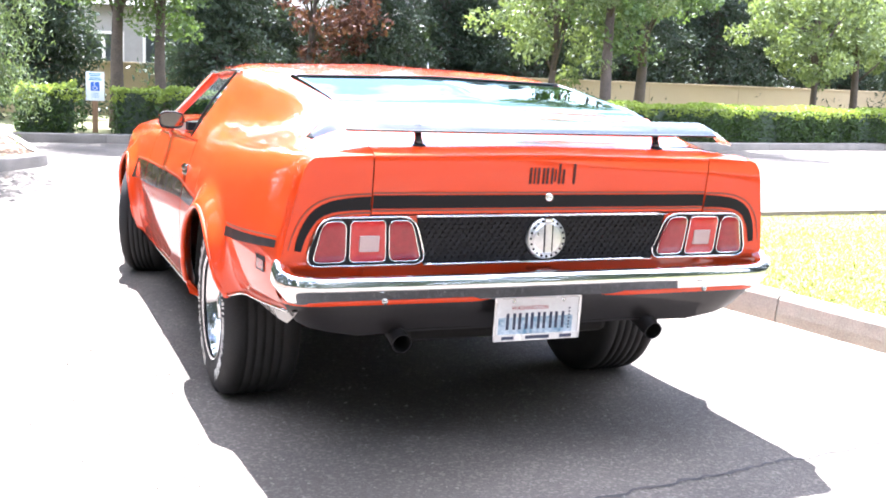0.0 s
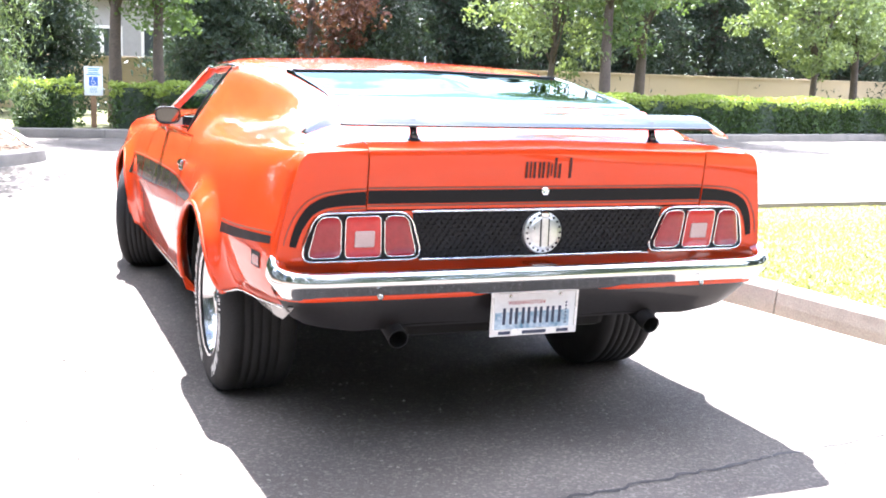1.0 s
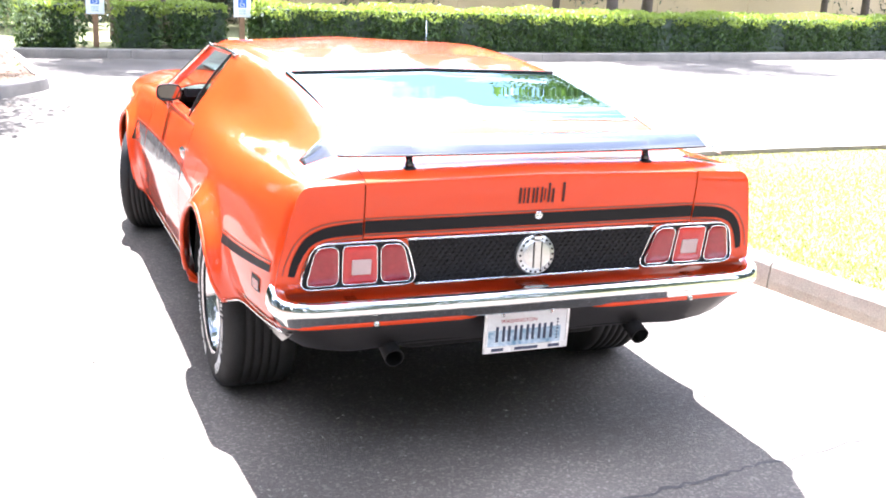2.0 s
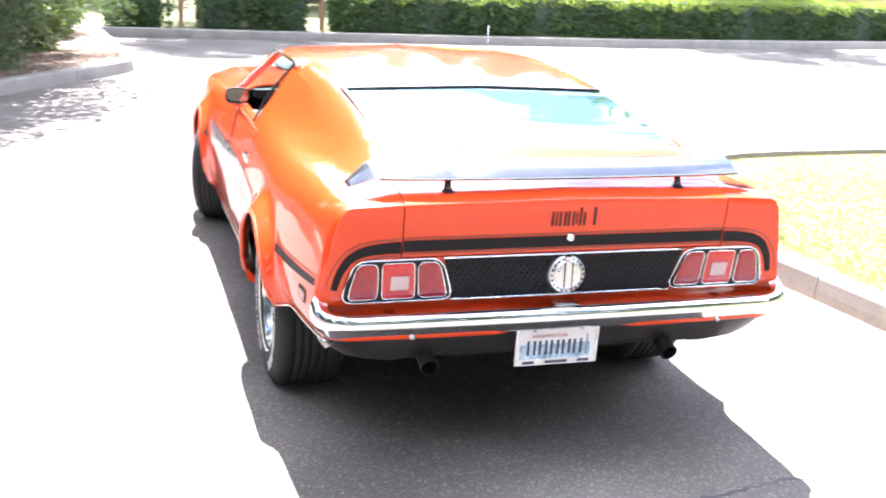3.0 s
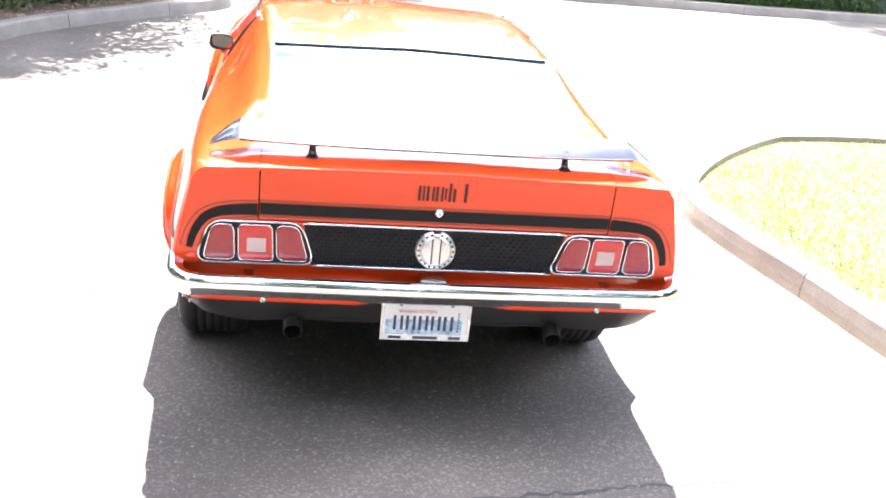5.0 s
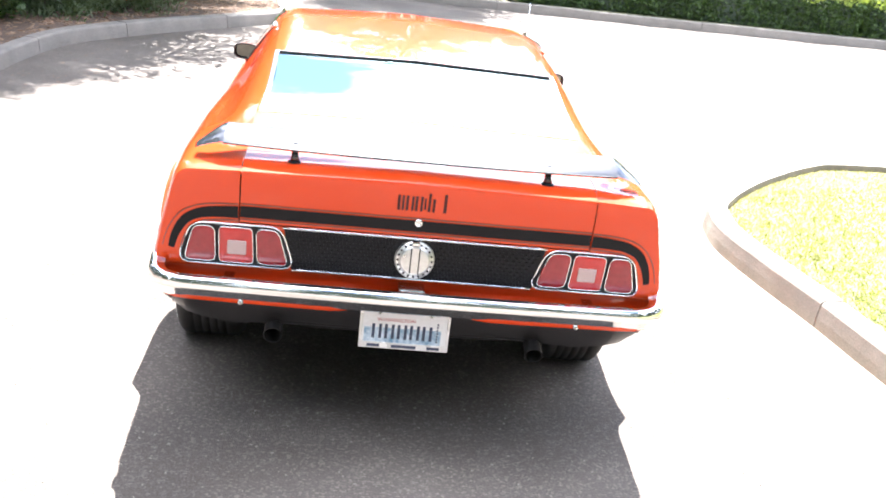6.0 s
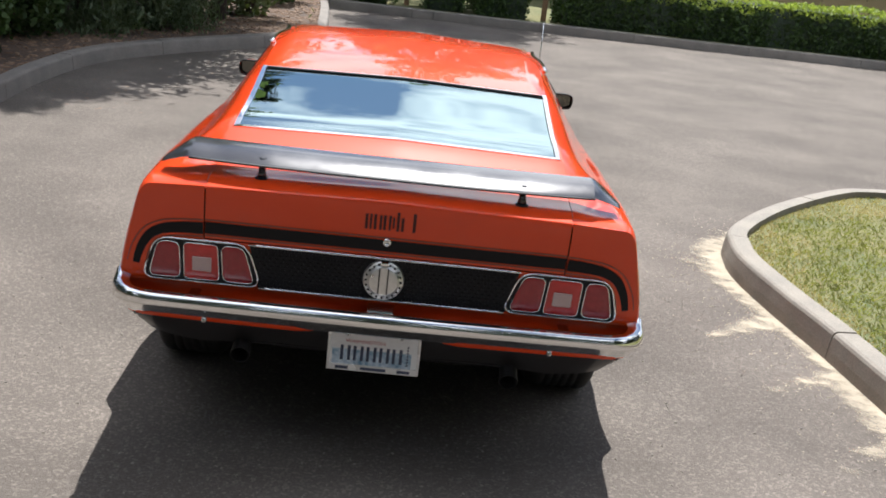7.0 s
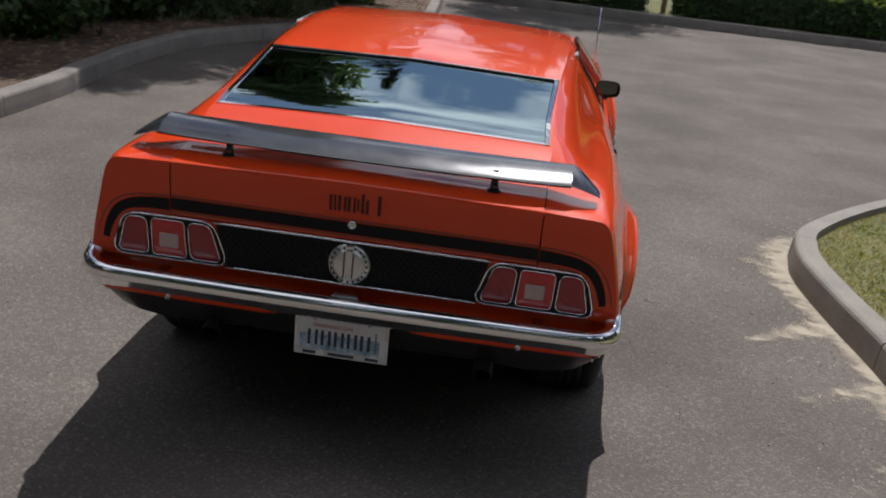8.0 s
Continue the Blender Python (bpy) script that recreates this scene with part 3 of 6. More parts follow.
strip_on("stripe", trunk_lid, BLACK_DECAL, [(x, 0.8445, 0.0, 0.0205) for x in steps(-0.5905, 0.5905, 30)], on_tail)
strip_on("pinstripe", trunk_lid, GOLD_LINE, [(x, 0.8725, 0.0, 0.0025) for x in steps(-0.5905, 0.5905, 30)], on_tail)
strip_on("pinstripe", trunk_lid, GOLD_LINE, [(x, 0.8175, 0.0, 0.0025) for x in steps(-0.5905, 0.5905, 30)], on_tail)
for sg in (-1, 1):
    strip_on("stripe", car, BLACK_DECAL, tail_band(sg), on_tail)
    for off in (-0.029, 0.029):
        strip_on("pinstripe", car, GOLD_LINE, tail_band(sg, off, 0.12), on_tail)

    def on_side(y, z, out, sg=sg):
        return side_point(y, z, sg, 0.001 + out)

    def on_door(y, z, out, sg=sg):
        return side_point(y, z, sg, 0.001 + out, True)
    zline = keyed((0.0, 0.728), (0.7, 0.690), (1.5, 0.712), (1.9, 0.735), (3.0, 0.722), (4.6, 0.66))
    hw = keyed((0.0, 0.011), (0.7, 0.018), (1.4, 0.022), (1.9, 0.036), (3.0, 0.055), (4.6, 0.05))
    for y0, y1, fn in ((0.07, 0.66, on_side), (1.36, 1.712, on_side), (1.73, 2.99, on_door), (3.012, 3.44, on_door), (4.12, 4.5, on_door)):
        strip_on("side_stripe", car, BLACK_DECAL if y1 < 1 else SIDE_DECAL, [(y, zline(y) - hw(y), 0.0, hw(y)) for y in steps(y0, y1, 14)], fn)
        strip_on("pinstripe", car, GOLD_LINE, [(y, zline(y) + 0.010, 0.0, 0.003) for y in steps(y0, y1, 14)], fn)

    # side marker lamp
    marker = strip_on("side_marker_lamp", car, BLACK_PLASTIC, [(y, 0.637, 0.0, 0.024) for y in steps(0.143, 0.233, 6)], on_side, thick=0.0015)
    tagged(marker, "red side marker lamp in a dark frame")
    strip_on("lens", marker, LENS_RED, [(y, 0.634, 0.0, 0.015) for y in steps(0.150, 0.218, 5)], on_side, thick=0.0030)
    # bright moulding along the sill and wheel lips
    pts = [side_point(y, arch_z(y) + 0.004, sg, 0.003) for y in steps(0.06, REAR_WHEEL - ARCH_R - 0.004, 10)]
    v, f = tube_mesh(pts, [0.006] * len(pts), 6)
    mesh_object("sill_moulding", v, f, CHROME, car)
    pts = [side_point(y, arch_z(y) + 0.004, sg, 0.003, True) for y in steps(REAR_WHEEL + ARCH_R + 0.004, FRONT_WHEEL - ARCH_R - 0.004, 20)]
    v, f = tube_mesh(pts, [0.007] * len(pts), 6)
    mesh_object("sill_moulding", v, f, CHROME, car)
    # argent wedge, coloured pale as ground-lit, under the quarter panel, between the bumper end and the rear wheel
    v, f = grid_mesh(lambda y, t: (side_point(y, sill_z(y) + 0.004, sg, -0.004 - 0.014 * t)[0], y, sill_z(y) + 0.002 - 0.056 * t * min(1.0, (y - 0.03) / 0.10) * (1 - max(0.0, y - 0.04) / 0.56)), steps(0.030, 0.590, 12), steps(0, 1, 5))
    mesh_object("corner_valance", v, f if sg > 0 else [q[::-1] for q in f], ARGENT_LIT, car, "argent corner valance behind the wheel, coloured pale as ground-lit", solid=0.004)
    for c in (REAR_WHEEL, FRONT_WHEEL):
        pts = []
        for i in range(31):
            a = math.pi * (0.02 + 0.96 * i / 30)
            y, z = c + ARCH_R * math.cos(a), HUB_Z + 0.012 + ARCH_R * math.sin(a)
            pts.append(side_point(y, max(z, sill_z(y) + 0.01), sg, -0.004, c > 2))
        v, f = tube_mesh(pts, [0.011] * len(pts), 8)
        mesh_object("wheel_lip", v, f, PAINT, car)

# ---- the car: glass ----
def glass_point(y, u, lift=-0.004):
    a, b = section_points(y, False)[:2]
    return (u * b[0], y, a[1] + (b[1] - a[1]) * abs(u) + lift)


WIN0, WIN1 = 0.405, 1.080


def rear_edge(y):
    """u of the side edge of the rear window."""
    return 0.955 - 0.006 * (y - WIN0)


v, f = grid_mesh(lambda y, a: glass_point(y, a * rear_edge(y)), steps(WIN0, WIN1, 16), steps(-1, 1, 32))
rear_window = mesh_object("rear_window", v, f, GLASS_REAR, car, "tinted fastback rear window reflecting the sky", solid=0.005)
rear_window.visible_shadow = False


def window_frame(y0, y1, e, lift):
    loop = [glass_point(y0, a * e, lift) for a in steps(-1, 1, 24)]
    loop += [glass_point(y, e, lift) for y in steps(y0, y1, 12)[1:]]
    loop += [glass_point(y1, a * e, lift) for a in steps(1, -1, 24)[1:]]
    loop += [glass_point(y, -e, lift) for y in steps(y1, y0, 12)[1:]]
    return loop


rings = [window_frame(WIN0 + d, WIN1 - d, e, h) for d, e, h in ((0.006, 0.950, -0.0030), (0.004, 0.954, -0.0005), (-0.010, 0.980, 0.0008), (-0.013, 0.985, -0.009))]
n = len(rings[0]) - 1
v = [p for ring in rings for p in ring[:n]]
f = [(k * n + i, k * n + (i + 1) % n, (k + 1) * n + (i + 1) % n, (k + 1) * n + i) for k in range(3) for i in range(n)]
mesh_object("window_trim", v, [q[::-1] for q in f], CHROME, rear_window, "bright rear window moulding", smooth=False)
loop = [glass_point(WIN1 - 0.010, a * 0.95, 0.0) for a in steps(-1, 1, 24)]
v, f = tube_mesh(loop, [0.0050] * len(loop), 6)
mesh_object("gasket", v, f, GASKET, rear_window)
# filler strips round the rear window and between the lid and the glass
top_panel("tulip_panel", car, 0.390, WIN0 - 0.003, 1.0, rows=3)
top_panel("roof_rear_rail", car, WIN1, 1.10, 1.0, rows=2)
for sg in (-1, 1):
    v, f = grid_mesh(lambda y, u: (sg * section(y, u)[0], y, section(y, u)[1]), steps(0.39, 1.09, 18), steps(0.968, 1.016, 4))
    mesh_object("window_side_rail", v, f if sg > 0 else [q[::-1] for q in f], PAINT, car, solid=0.006)
v, f = grid_mesh(lambda x, z: (x, 0.11, z), steps(-0.58, 0.58, 2), steps(0.55, 0.98, 2))
mesh_object("trunk_bulkhead", v, f, UNDER, car, solid=0.01)

HEADER_Y, HEADER_Z, COWL_Y, COWL_Z = 2.44, 1.248, 2.97, 0.945
for sg in (-1, 1):
    # side window, between belt and roof rail, with the dividing bar of the quarter glass
    def side_glass(a, b, sg=sg):
        belt = (sg * 0.822, 1.905 + (2.86 - 1.905) * a, 0.915)
        roof = (sg * 0.632, 1.800 + (2.460 - 1.800) * a, 1.228 - 0.010 * a)
        bow = 0.02 * math.sin(math.pi * b)
        return tuple(belt[i] + (roof[i] - belt[i]) * b + (sg * bow if i == 0 else 0) for i in range(3))
    v, f = grid_mesh(side_glass, steps(0, 0.145, 4), steps(0, 1, 8))
    side_window = mesh_object("side_window", v, f if sg < 0 else [q[::-1] for q in f], GLASS_SIDE, car, "small green-tinted quarter window, door window wound down", solid=0.004)
    side_window.visible_shadow = False
    pts = [side_glass(0.13 + 0.03 * b, b) for b in steps(0, 1, 8)]
    v, f = tube_mesh(pts, [0.006] * len(pts), 8)
    mesh_object("dividing_bar", v, f, GASKET, side_window)
    pts = [side_glass(a, 0.0) for a in steps(-0.01, 1.02, 12)]
    v, f = tube_mesh(pts, [0.006] * len(pts), 8)
    mesh_object("belt_moulding", v, f, CHROME, side_window)
    # roof rail and windscreen pillar
    pts = [(sg * (section(y, 1.07)[0] - 0.020), y, section(y, 1.07)[1] - 0.017) for y in steps(1.80, 2.40, 8)] + [(sg * (0.622 + 0.200 * t), 2.45 + 0.47 * t, 1.208 - 0.290 * t) for t in steps(0, 1, 8)]
    v, f = tube_mesh(pts, [0.015] * 9 + [0.016] * 9, 10)
    mesh_object("window_pillar", v, f, PAINT, car)
    pts = [(sg * (section(y, 1.085)[0] + 0.008), y, section(y, 1.085)[1] + 0.001) for y in steps(1.76, 2.40, 8)] + [(sg * (0.646 + 0.190 * t), 2.455 + 0.45 * t, 1.220 - 0.29 * t) for t in steps(0, 1, 8)]
    v, f = tube_mesh(pts, [0.010] * 18, 8)
    mesh_object("drip_rail", v, f, CHROME, car, "bright drip rail")
    # belt closing strip between door skin and glass
    v, f = grid_mesh(lambda y, a: (sg * (0.78 + 0.062 * a), y, 0.902 + 0.008 * a), steps(1.74, 2.98, 6), steps(0, 1, 2))
    mesh_object("door_inner_trim", v, f if sg < 0 else [q[::-1] for q in f], PAINT, car, solid=0.012)


def screen_point(a, b):
    w = 0.80 + (0.60 - 0.80) * b
    bow = 0.10 * (1 - (2 * a - 1) ** 2)
    return ((2 * a - 1) * w, COWL_Y + (HEADER_Y - COWL_Y) * b + bow * (1 - 0.6 * b) - 0.06, COWL_Z + (HEADER_Z - COWL_Z) * b)


v, f = grid_mesh(screen_point, steps(0, 1, 16), steps(0, 1, 8))
windscreen = mesh_object("windscreen", v, f, GLASS_SIDE, car, "green-tinted windscreen", solid=0.005)
windscreen.visible_shadow = False

# ---- the car: seats and dash, seen through the glass ----
def seat(x, y):
    bm = box_bm(x - 0.25, x + 0.25, y - 0.05, y + 0.45, 0.42, 0.56)
    s = part("front_seat", bm, DARK_VINYL, car, "dark vinyl bucket seat", bevel=0.04)
    bm = box_bm(-0.25, 0.25, -0.06, 0.06, 0.0, 0.56, m=Matrix.Translation((x, y - 0.05, 0.5)) @ Matrix.Rotation(radians(18), 4, "X"))
    part("backrest", bm, DARK_VINYL, s, bevel=0.04)


seat(-0.38, 1.95)
seat(0.38, 1.95)
part("rear_seat", box_bm(-0.55, 0.55, 1.00, 1.45, 0.52, 0.64), CREAM, car, "cream vinyl rear seat", bevel=0.04)
part("parcel_shelf", box_bm(-0.70, 0.70, 0.45, 1.08, 0.90, 0.93), DARK_VINYL, car, bevel=0.01)
part("dashboard", box_bm(-0.74, 0.74, 2.66, 2.92, 0.62, 0.84), DARK_VINYL, car, bevel=0.03)
part("headliner", box_bm(-0.56, 0.56, 1.15, 2.38, 1.175, 1.195), CREAM, car)
v, f = tube_mesh([(-0.38 + 0.19 * math.cos(a), 2.52 + 0.06 * math.sin(a), 0.80 + 0.18 * math.sin(a)) for a in steps(0, 2 * math.pi, 24)], [0.013] * 25, 8)
mesh_object("steering_wheel", v, f, DARK_VINYL, car, "thin dark steering wheel")
for sg in (-1, 1):
    part("door_card", box_bm(sg * 0.80 - 0.03, sg * 0.80 + 0.03, 1.74, 2.95, 0.35, 0.89), CREAM, car)
    part("inner_quarter", box_bm(sg * 0.74 - 0.02, sg * 0.74 + 0.02, 0.62, 1.74, 0.40, 0.90), DARK_VINYL, car)

# ---- the car: tail lamps, grille and badges ----
def rounded(points, radius, n=6):
    """A closed outline with rounded corners, from corner points."""
    out = []
    k = len(points)
    for i in range(k):
        p, a, b = Vector(points[i]), Vector(points[i - 1]), Vector(points[(i + 1) % k])
        da, db = (a - p).normalized(), (b - p).normalized()
        s, e = p + da * radius, p + db * radius
        for j in range(n + 1):
            t = j / n
            out.append((1 - t) ** 2 * s + 2 * t * (1 - t) * p + t * t * e)
    return out


def slab(outline, depth, dome=0.0, place=on_tail, base=0.0):
    """A plate of that outline on the tail, standing proud by depth, its face slightly domed."""
    bm = bmesh.new()
    c = sum((Vector(p) for p in outline), Vector((0, 0))) / len(outline)
    rings = []
    for k, o in ((1.0, base), (1.0, depth), (0.93, depth + dome * 0.6), (0.5, depth + dome)):
        rings.append([bm.verts.new(place(c.x + (p[0] - c.x) * k, c.y + (p[1] - c.y) * k, o)) for p in outline])
    n = len(outline)
    for r in range(3):
        for i in range(n):
            bm.faces.new((rings[r][i], rings[r][(i + 1) % n], rings[r + 1][(i + 1) % n], rings[r + 1][i]))
    bm.faces.new(rings[3])
    return bm


def frame_tube(name, outline, radius, mat, parent, out=0.004, label=""):
    pts = [on_tail(p[0], p[1], out) for p in outline]
    pts.append(pts[0])
    v, f = tube_mesh(pts, [radius] * len(pts), 8, caps=False)
    return mesh_object(name, v, f, mat, parent, label)


def mirrored(points, sg):
    pts = [(sg * x, z) for x, z in points]
    return pts if sg > 0 else pts[::-1]


for sg in (-1, 1):
    outline = rounded(mirrored([(0.795, 0.647), (0.752, 0.797), (0.452, 0.799), (0.402, 0.647)], sg), 0.048, 8)
    lamp = part("tail_lamp", slab(outline, 0.003), BLACK_PLASTIC, car, "three-segment tail lamp in a chrome frame", smooth=False)
    frame_tube("lamp_frame", outline, 0.0036, CHROME, lamp, 0.005, "chrome lamp frame")
    cells = (([(0.772, 0.659), (0.742, 0.786), (0.672, 0.787), (0.667, 0.659)], LENS_RED),
             ([(0.655, 0.659), (0.658, 0.787), (0.548, 0.788), (0.540, 0.659)], LENS_BRIGHT),
             ([(0.528, 0.659), (0.536, 0.788), (0.462, 0.787), (0.424, 0.659)], LENS_RED))
    for k, (corners, mat) in enumerate(cells):
        o = rounded(mirrored(corners, sg), 0.016 if k == 1 else 0.026)
        lens = part("lens", slab(o, 0.009, 0.004), mat, lamp, smooth=True)
        frame_tube("lens_frame", o, 0.0019, CHROME, lens, 0.010)
        if k == 1:
            o = rounded(mirrored([(0.628, 0.692), (0.628, 0.742), (0.566, 0.742), (0.566, 0.692)], sg), 0.004, 2)
            part("reverse_lens", slab(o, 0.0175, 0.001), LENS_CLEAR, lens, "clear ribbed reverse lens")

# honeycomb panel between the lamps
panel = part("rear_grille", slab(mirrored([(0.415, 0.646), (0.445, 0.797), (-0.445, 0.797), (-0.415, 0.646)], 1), 0.002), BLACK_PLASTIC, car, "black honeycomb rear panel with chrome edges")
verts, faces = [], []
HEX_W, HEX_H = 0.0225, 0.0145
for row in range(11):
    z = 0.654 + row * HEX_H * 0.93
    if z > 0.792:
        continue
    half = 0.398 + (z - 0.646) * 0.19
    x = -half + (HEX_W / 2 if row % 2 else 0)
    while x < half:
        if abs(x) > 0.062:
            b = len(verts)
            for k in range(6):
                a = math.pi / 3 * k + math.pi / 6
                dx, dz = HEX_W * 0.55 * math.cos(a), HEX_H * 0.62 * math.sin(a)
                verts += [on_tail(x + dx, z + dz, 0.0065), on_tail(x + dx * 0.68, z + dz * 0.68, 0.0065), on_tail(x + dx * 0.52, z + dz * 0.52, 0.0008)]
            for k in range(6):
                j, m = b + 3 * k, b + 3 * ((k + 1) % 6)
                faces += [(j, m, m + 1, j + 1), (j + 1, m + 1, m + 2, j + 2)]
        x += HEX_W
tagged(mesh_object("honeycomb", verts, faces, BLACK_PLASTIC, panel, smooth=False), kind="stuff")
for z, w in ((0.799, 0.449), (0.645, 0.412)):
    pts = [on_tail(x, z, 0.005) for x in steps(-w, w, 20)]
    v, f = tube_mesh(pts, [0.0042] * len(pts), 8)
    mesh_object("edge_moulding", v, f, CHROME, panel)

# pop-open filler cap
CAP = (0.0, tail_y(0.724), 0.724)
v, f = lathe_mesh([(0.0, 0.034), (0.045, 0.034), (0.050, 0.032), (0.052, 0.027), (0.062, 0.026), (0.067, 0.022), (0.069, 0.012), (0.069, -0.004)], 48, "y", CAP, -1)
cap = mesh_object("filler_cap", v, [q[::-1] for q in f], BRUSHED, car, "round chrome fuel filler cap")
for k in range(20):
    a = 2 * math.pi * k / 20
    v, f = lathe_mesh([(0.0, 0.0295), (0.0032, 0.0295), (0.0040, 0.026)], 8, "y", (0.0585 * math.cos(a), CAP[1], CAP[2] + 0.0585 * math.sin(a)), -1)
    mesh_object("cap_rivet", v, [q[::-1] for q in f], STEEL_DARK, cap)
bm = box_bm(-0.012, 0.012, CAP[1] - 0.037, CAP[1] - 0.030, CAP[2] - 0.046, CAP[2] + 0.050)
part("cap_bar", bm, BRUSHED, cap, bevel=0.003)
for sx in (-1, 1):
    part("cap_groove", box_bm(sx * 0.0145 - 0.0018, sx * 0.0145 + 0.0018, CAP[1] - 0.0352, CAP[1] - 0.030, CAP[2] - 0.044, CAP[2] + 0.046), STEEL_DARK, cap)
part("cap_latch", box_bm(-0.014, 0.014, CAP[1] - 0.036, CAP[1] - 0.012, CAP[2] + 0.052, CAP[2] + 0.068), CHROME, cap, bevel=0.004)
# lid lock
v, f = lathe_mesh([(0.0, 0.008), (0.007, 0.008), (0.008, 0.011), (0.013, 0.010), (0.0145, 0.004), (0.0145, -0.002)], 24, "y", (0.0, tail_y(0.858), 0.858), -1)
mesh_object("lid_lock", v, [q[::-1] for q in f], CHROME, trunk_lid, "round chrome lid lock")
# black model script on the lid, drawn as plain upright bars
bars = [(-0.072, 0.009, 0.0, 0.80), (-0.058, 0.007, 0.0, 0.80), (-0.044, 0.009, 0.0, 0.80), (-0.026, 0.008, 0.0, 0.78), (-0.013, 0.009, 0.0, 0.80),
        (0.004, 0.008, 0.0, 0.80), (0.016, 0.006, 0.12, 0.72), (0.030, 0.009, 0.0, 1.0), (0.045, 0.009, 0.0, 0.72), (0.083, 0.010, 0.0, 1.0)]
for x, w, lo, hi in bars:
    z0, z1 = 0.900 + 0.066 * lo, 0.900 + 0.066 * hi
    strip_on("script_bar", trunk_lid, SCRIPT, [(x - w / 2 + w * t + 0.004 * (z0 + z1 - 1.86), (z0 + z1) / 2, 0.0, (z1 - z0) / 2) for t in (0, 1)], on_tail, thick=0.0016)

# ---- the car: bumper and lower tail ----
def bumper_path(n=60):
    """Plan of the bumper: straight across the tail, wrapped round the corners."""
    pts = []
    for i in range(n + 1):
        s = -1 + 2 * i / n
        a = abs(s)
        if a < 0.80:
            x, y = 0.775 * a / 0.80, -0.082 + 0.016 * (a / 0.80) ** 2
        else:
            t = (a - 0.80) / 0.20
            ang = min(t / 0.62, 1.0) * math.pi / 2
            x, y = 0.775 + 0.108 * math.sin(ang), -0.066 + 0.080 * (1 - math.cos(ang)) + max(0, t - 0.62) / 0.38 * 0.035
        pts.append((math.copysign(x, s), y, a))
    return pts


prof = [(-0.050, 0.620), (-0.026, 0.627), (-0.010, 0.626), (-0.002, 0.622), (0.003, 0.614), (0.005, 0.606), (0.0065, 0.590), (0.006, 0.587), (0.003, 0.583), (-0.001, 0.579), (-0.031, 0.549), (-0.036, 0.543), (-0.042, 0.540), (-0.050, 0.540)]
path = bumper_path()
verts, faces = [], []
for i, (x, y, a) in enumerate(path):
    x0, y0, _ = path[max(i - 1, 0)]
    x1, y1, _ = path[min(i + 1, len(path) - 1)]
    d = Vector((x1 - x0, y1 - y0)).normalized()
    n = Vector((d.y, -d.x))
    rise = 0.040 * max(0.0, (a - 0.78) / 0.22) ** 1.5
    for o, z in prof:
        k = max(0.0, (z - 0.56) / 0.062)
        verts.append((x + n.x * o, y + n.y * o, z + rise * k))
m = len(prof)
for i in range(len(path) - 1):
    for j in range(m - 1):
        faces.append((i * m + j, i * m + j + 1, (i + 1) * m + j + 1, (i + 1) * m + j))
bumper = mesh_object("rear_bumper", verts, faces, CHROME, car, "chrome blade rear bumper with wrapped corners", solid=0.004)
for sg in (-1, 1):
    v, f = lathe_mesh([(0.0, 0.008), (0.006, 0.007), (0.0095, 0.003), (0.010, -0.004)], 16, "y", (sg * 0.568, -0.073, 0.553), -1)
    mesh_object("bumper_bolt", v, [q[::-1] for q in f], DULL_CHROME, bumper)
    part("bumper_bracket", box_bm(sg * 0.62 - 0.018, sg * 0.62 + 0.018, -0.03, 0.06, 0.603, 0.611), DULL_CHROME, bumper, bevel=0.004)
part("plate_light", box_bm(-0.045, 0.045, -0.03, 0.055, 0.612, 0.624), DULL_CHROME, bumper, bevel=0.006)


def valance(name, z0, z1, inset0, inset1, mat, label, span=1.0, tuck=0.0, reach=0.90, rise=0.0):
    verts, faces = [], []
    rows = 6
    pts = [p for p in bumper_path(48) if p[2] <= span]
    for i, (x, y, a) in enumerate(pts):
        for j in range(rows + 1):
            t = j / rows
            o = inset0 + (inset1 - inset0) * t ** 1.4
            o += tuck * max(0.0, 1 - (a / reach) ** 6)
            k = 1 - o / 0.887
            lift = 0.090 * (max(0.0, a - 0.74) / 0.26) ** 1.3 * t * rise
            verts.append((x * k, y + o, z1 + (z0 - z1) * t + lift))
    for i in range(len(pts) - 1):
        for j in range(rows):
            q = (i * (rows + 1) + j, i * (rows + 1) + j + 1, (i + 1) * (rows + 1) + j + 1, (i + 1) * (rows + 1) + j)
            faces.append(q)
    return mesh_object(name, verts, faces, mat, car, label, solid=0.004)


valance("upper_valance", 0.536, 0.550, 0.028, 0.032, PAINT, "thin red-orange edge under the bumper", tuck=0.045, reach=0.26)
valance("lower_valance", 0.412, 0.534, 0.038, 0.085, ARGENT, "dark lower rear valance", tuck=0.10, rise=1.0)

# number plate in its frame, below the bumper
PLATE = Matrix.Translation((-0.008, 0.020, 0.459)) @ Matrix.Rotation(radians(4), 4, "X") @ Matrix.Diagonal((1, 1, 0.94, 1))


def plate_box(x0, x1, z0, z1, d0, d1):
    return box_bm(x0, x1, -d1, -d0, z0, z1, m=PLATE)


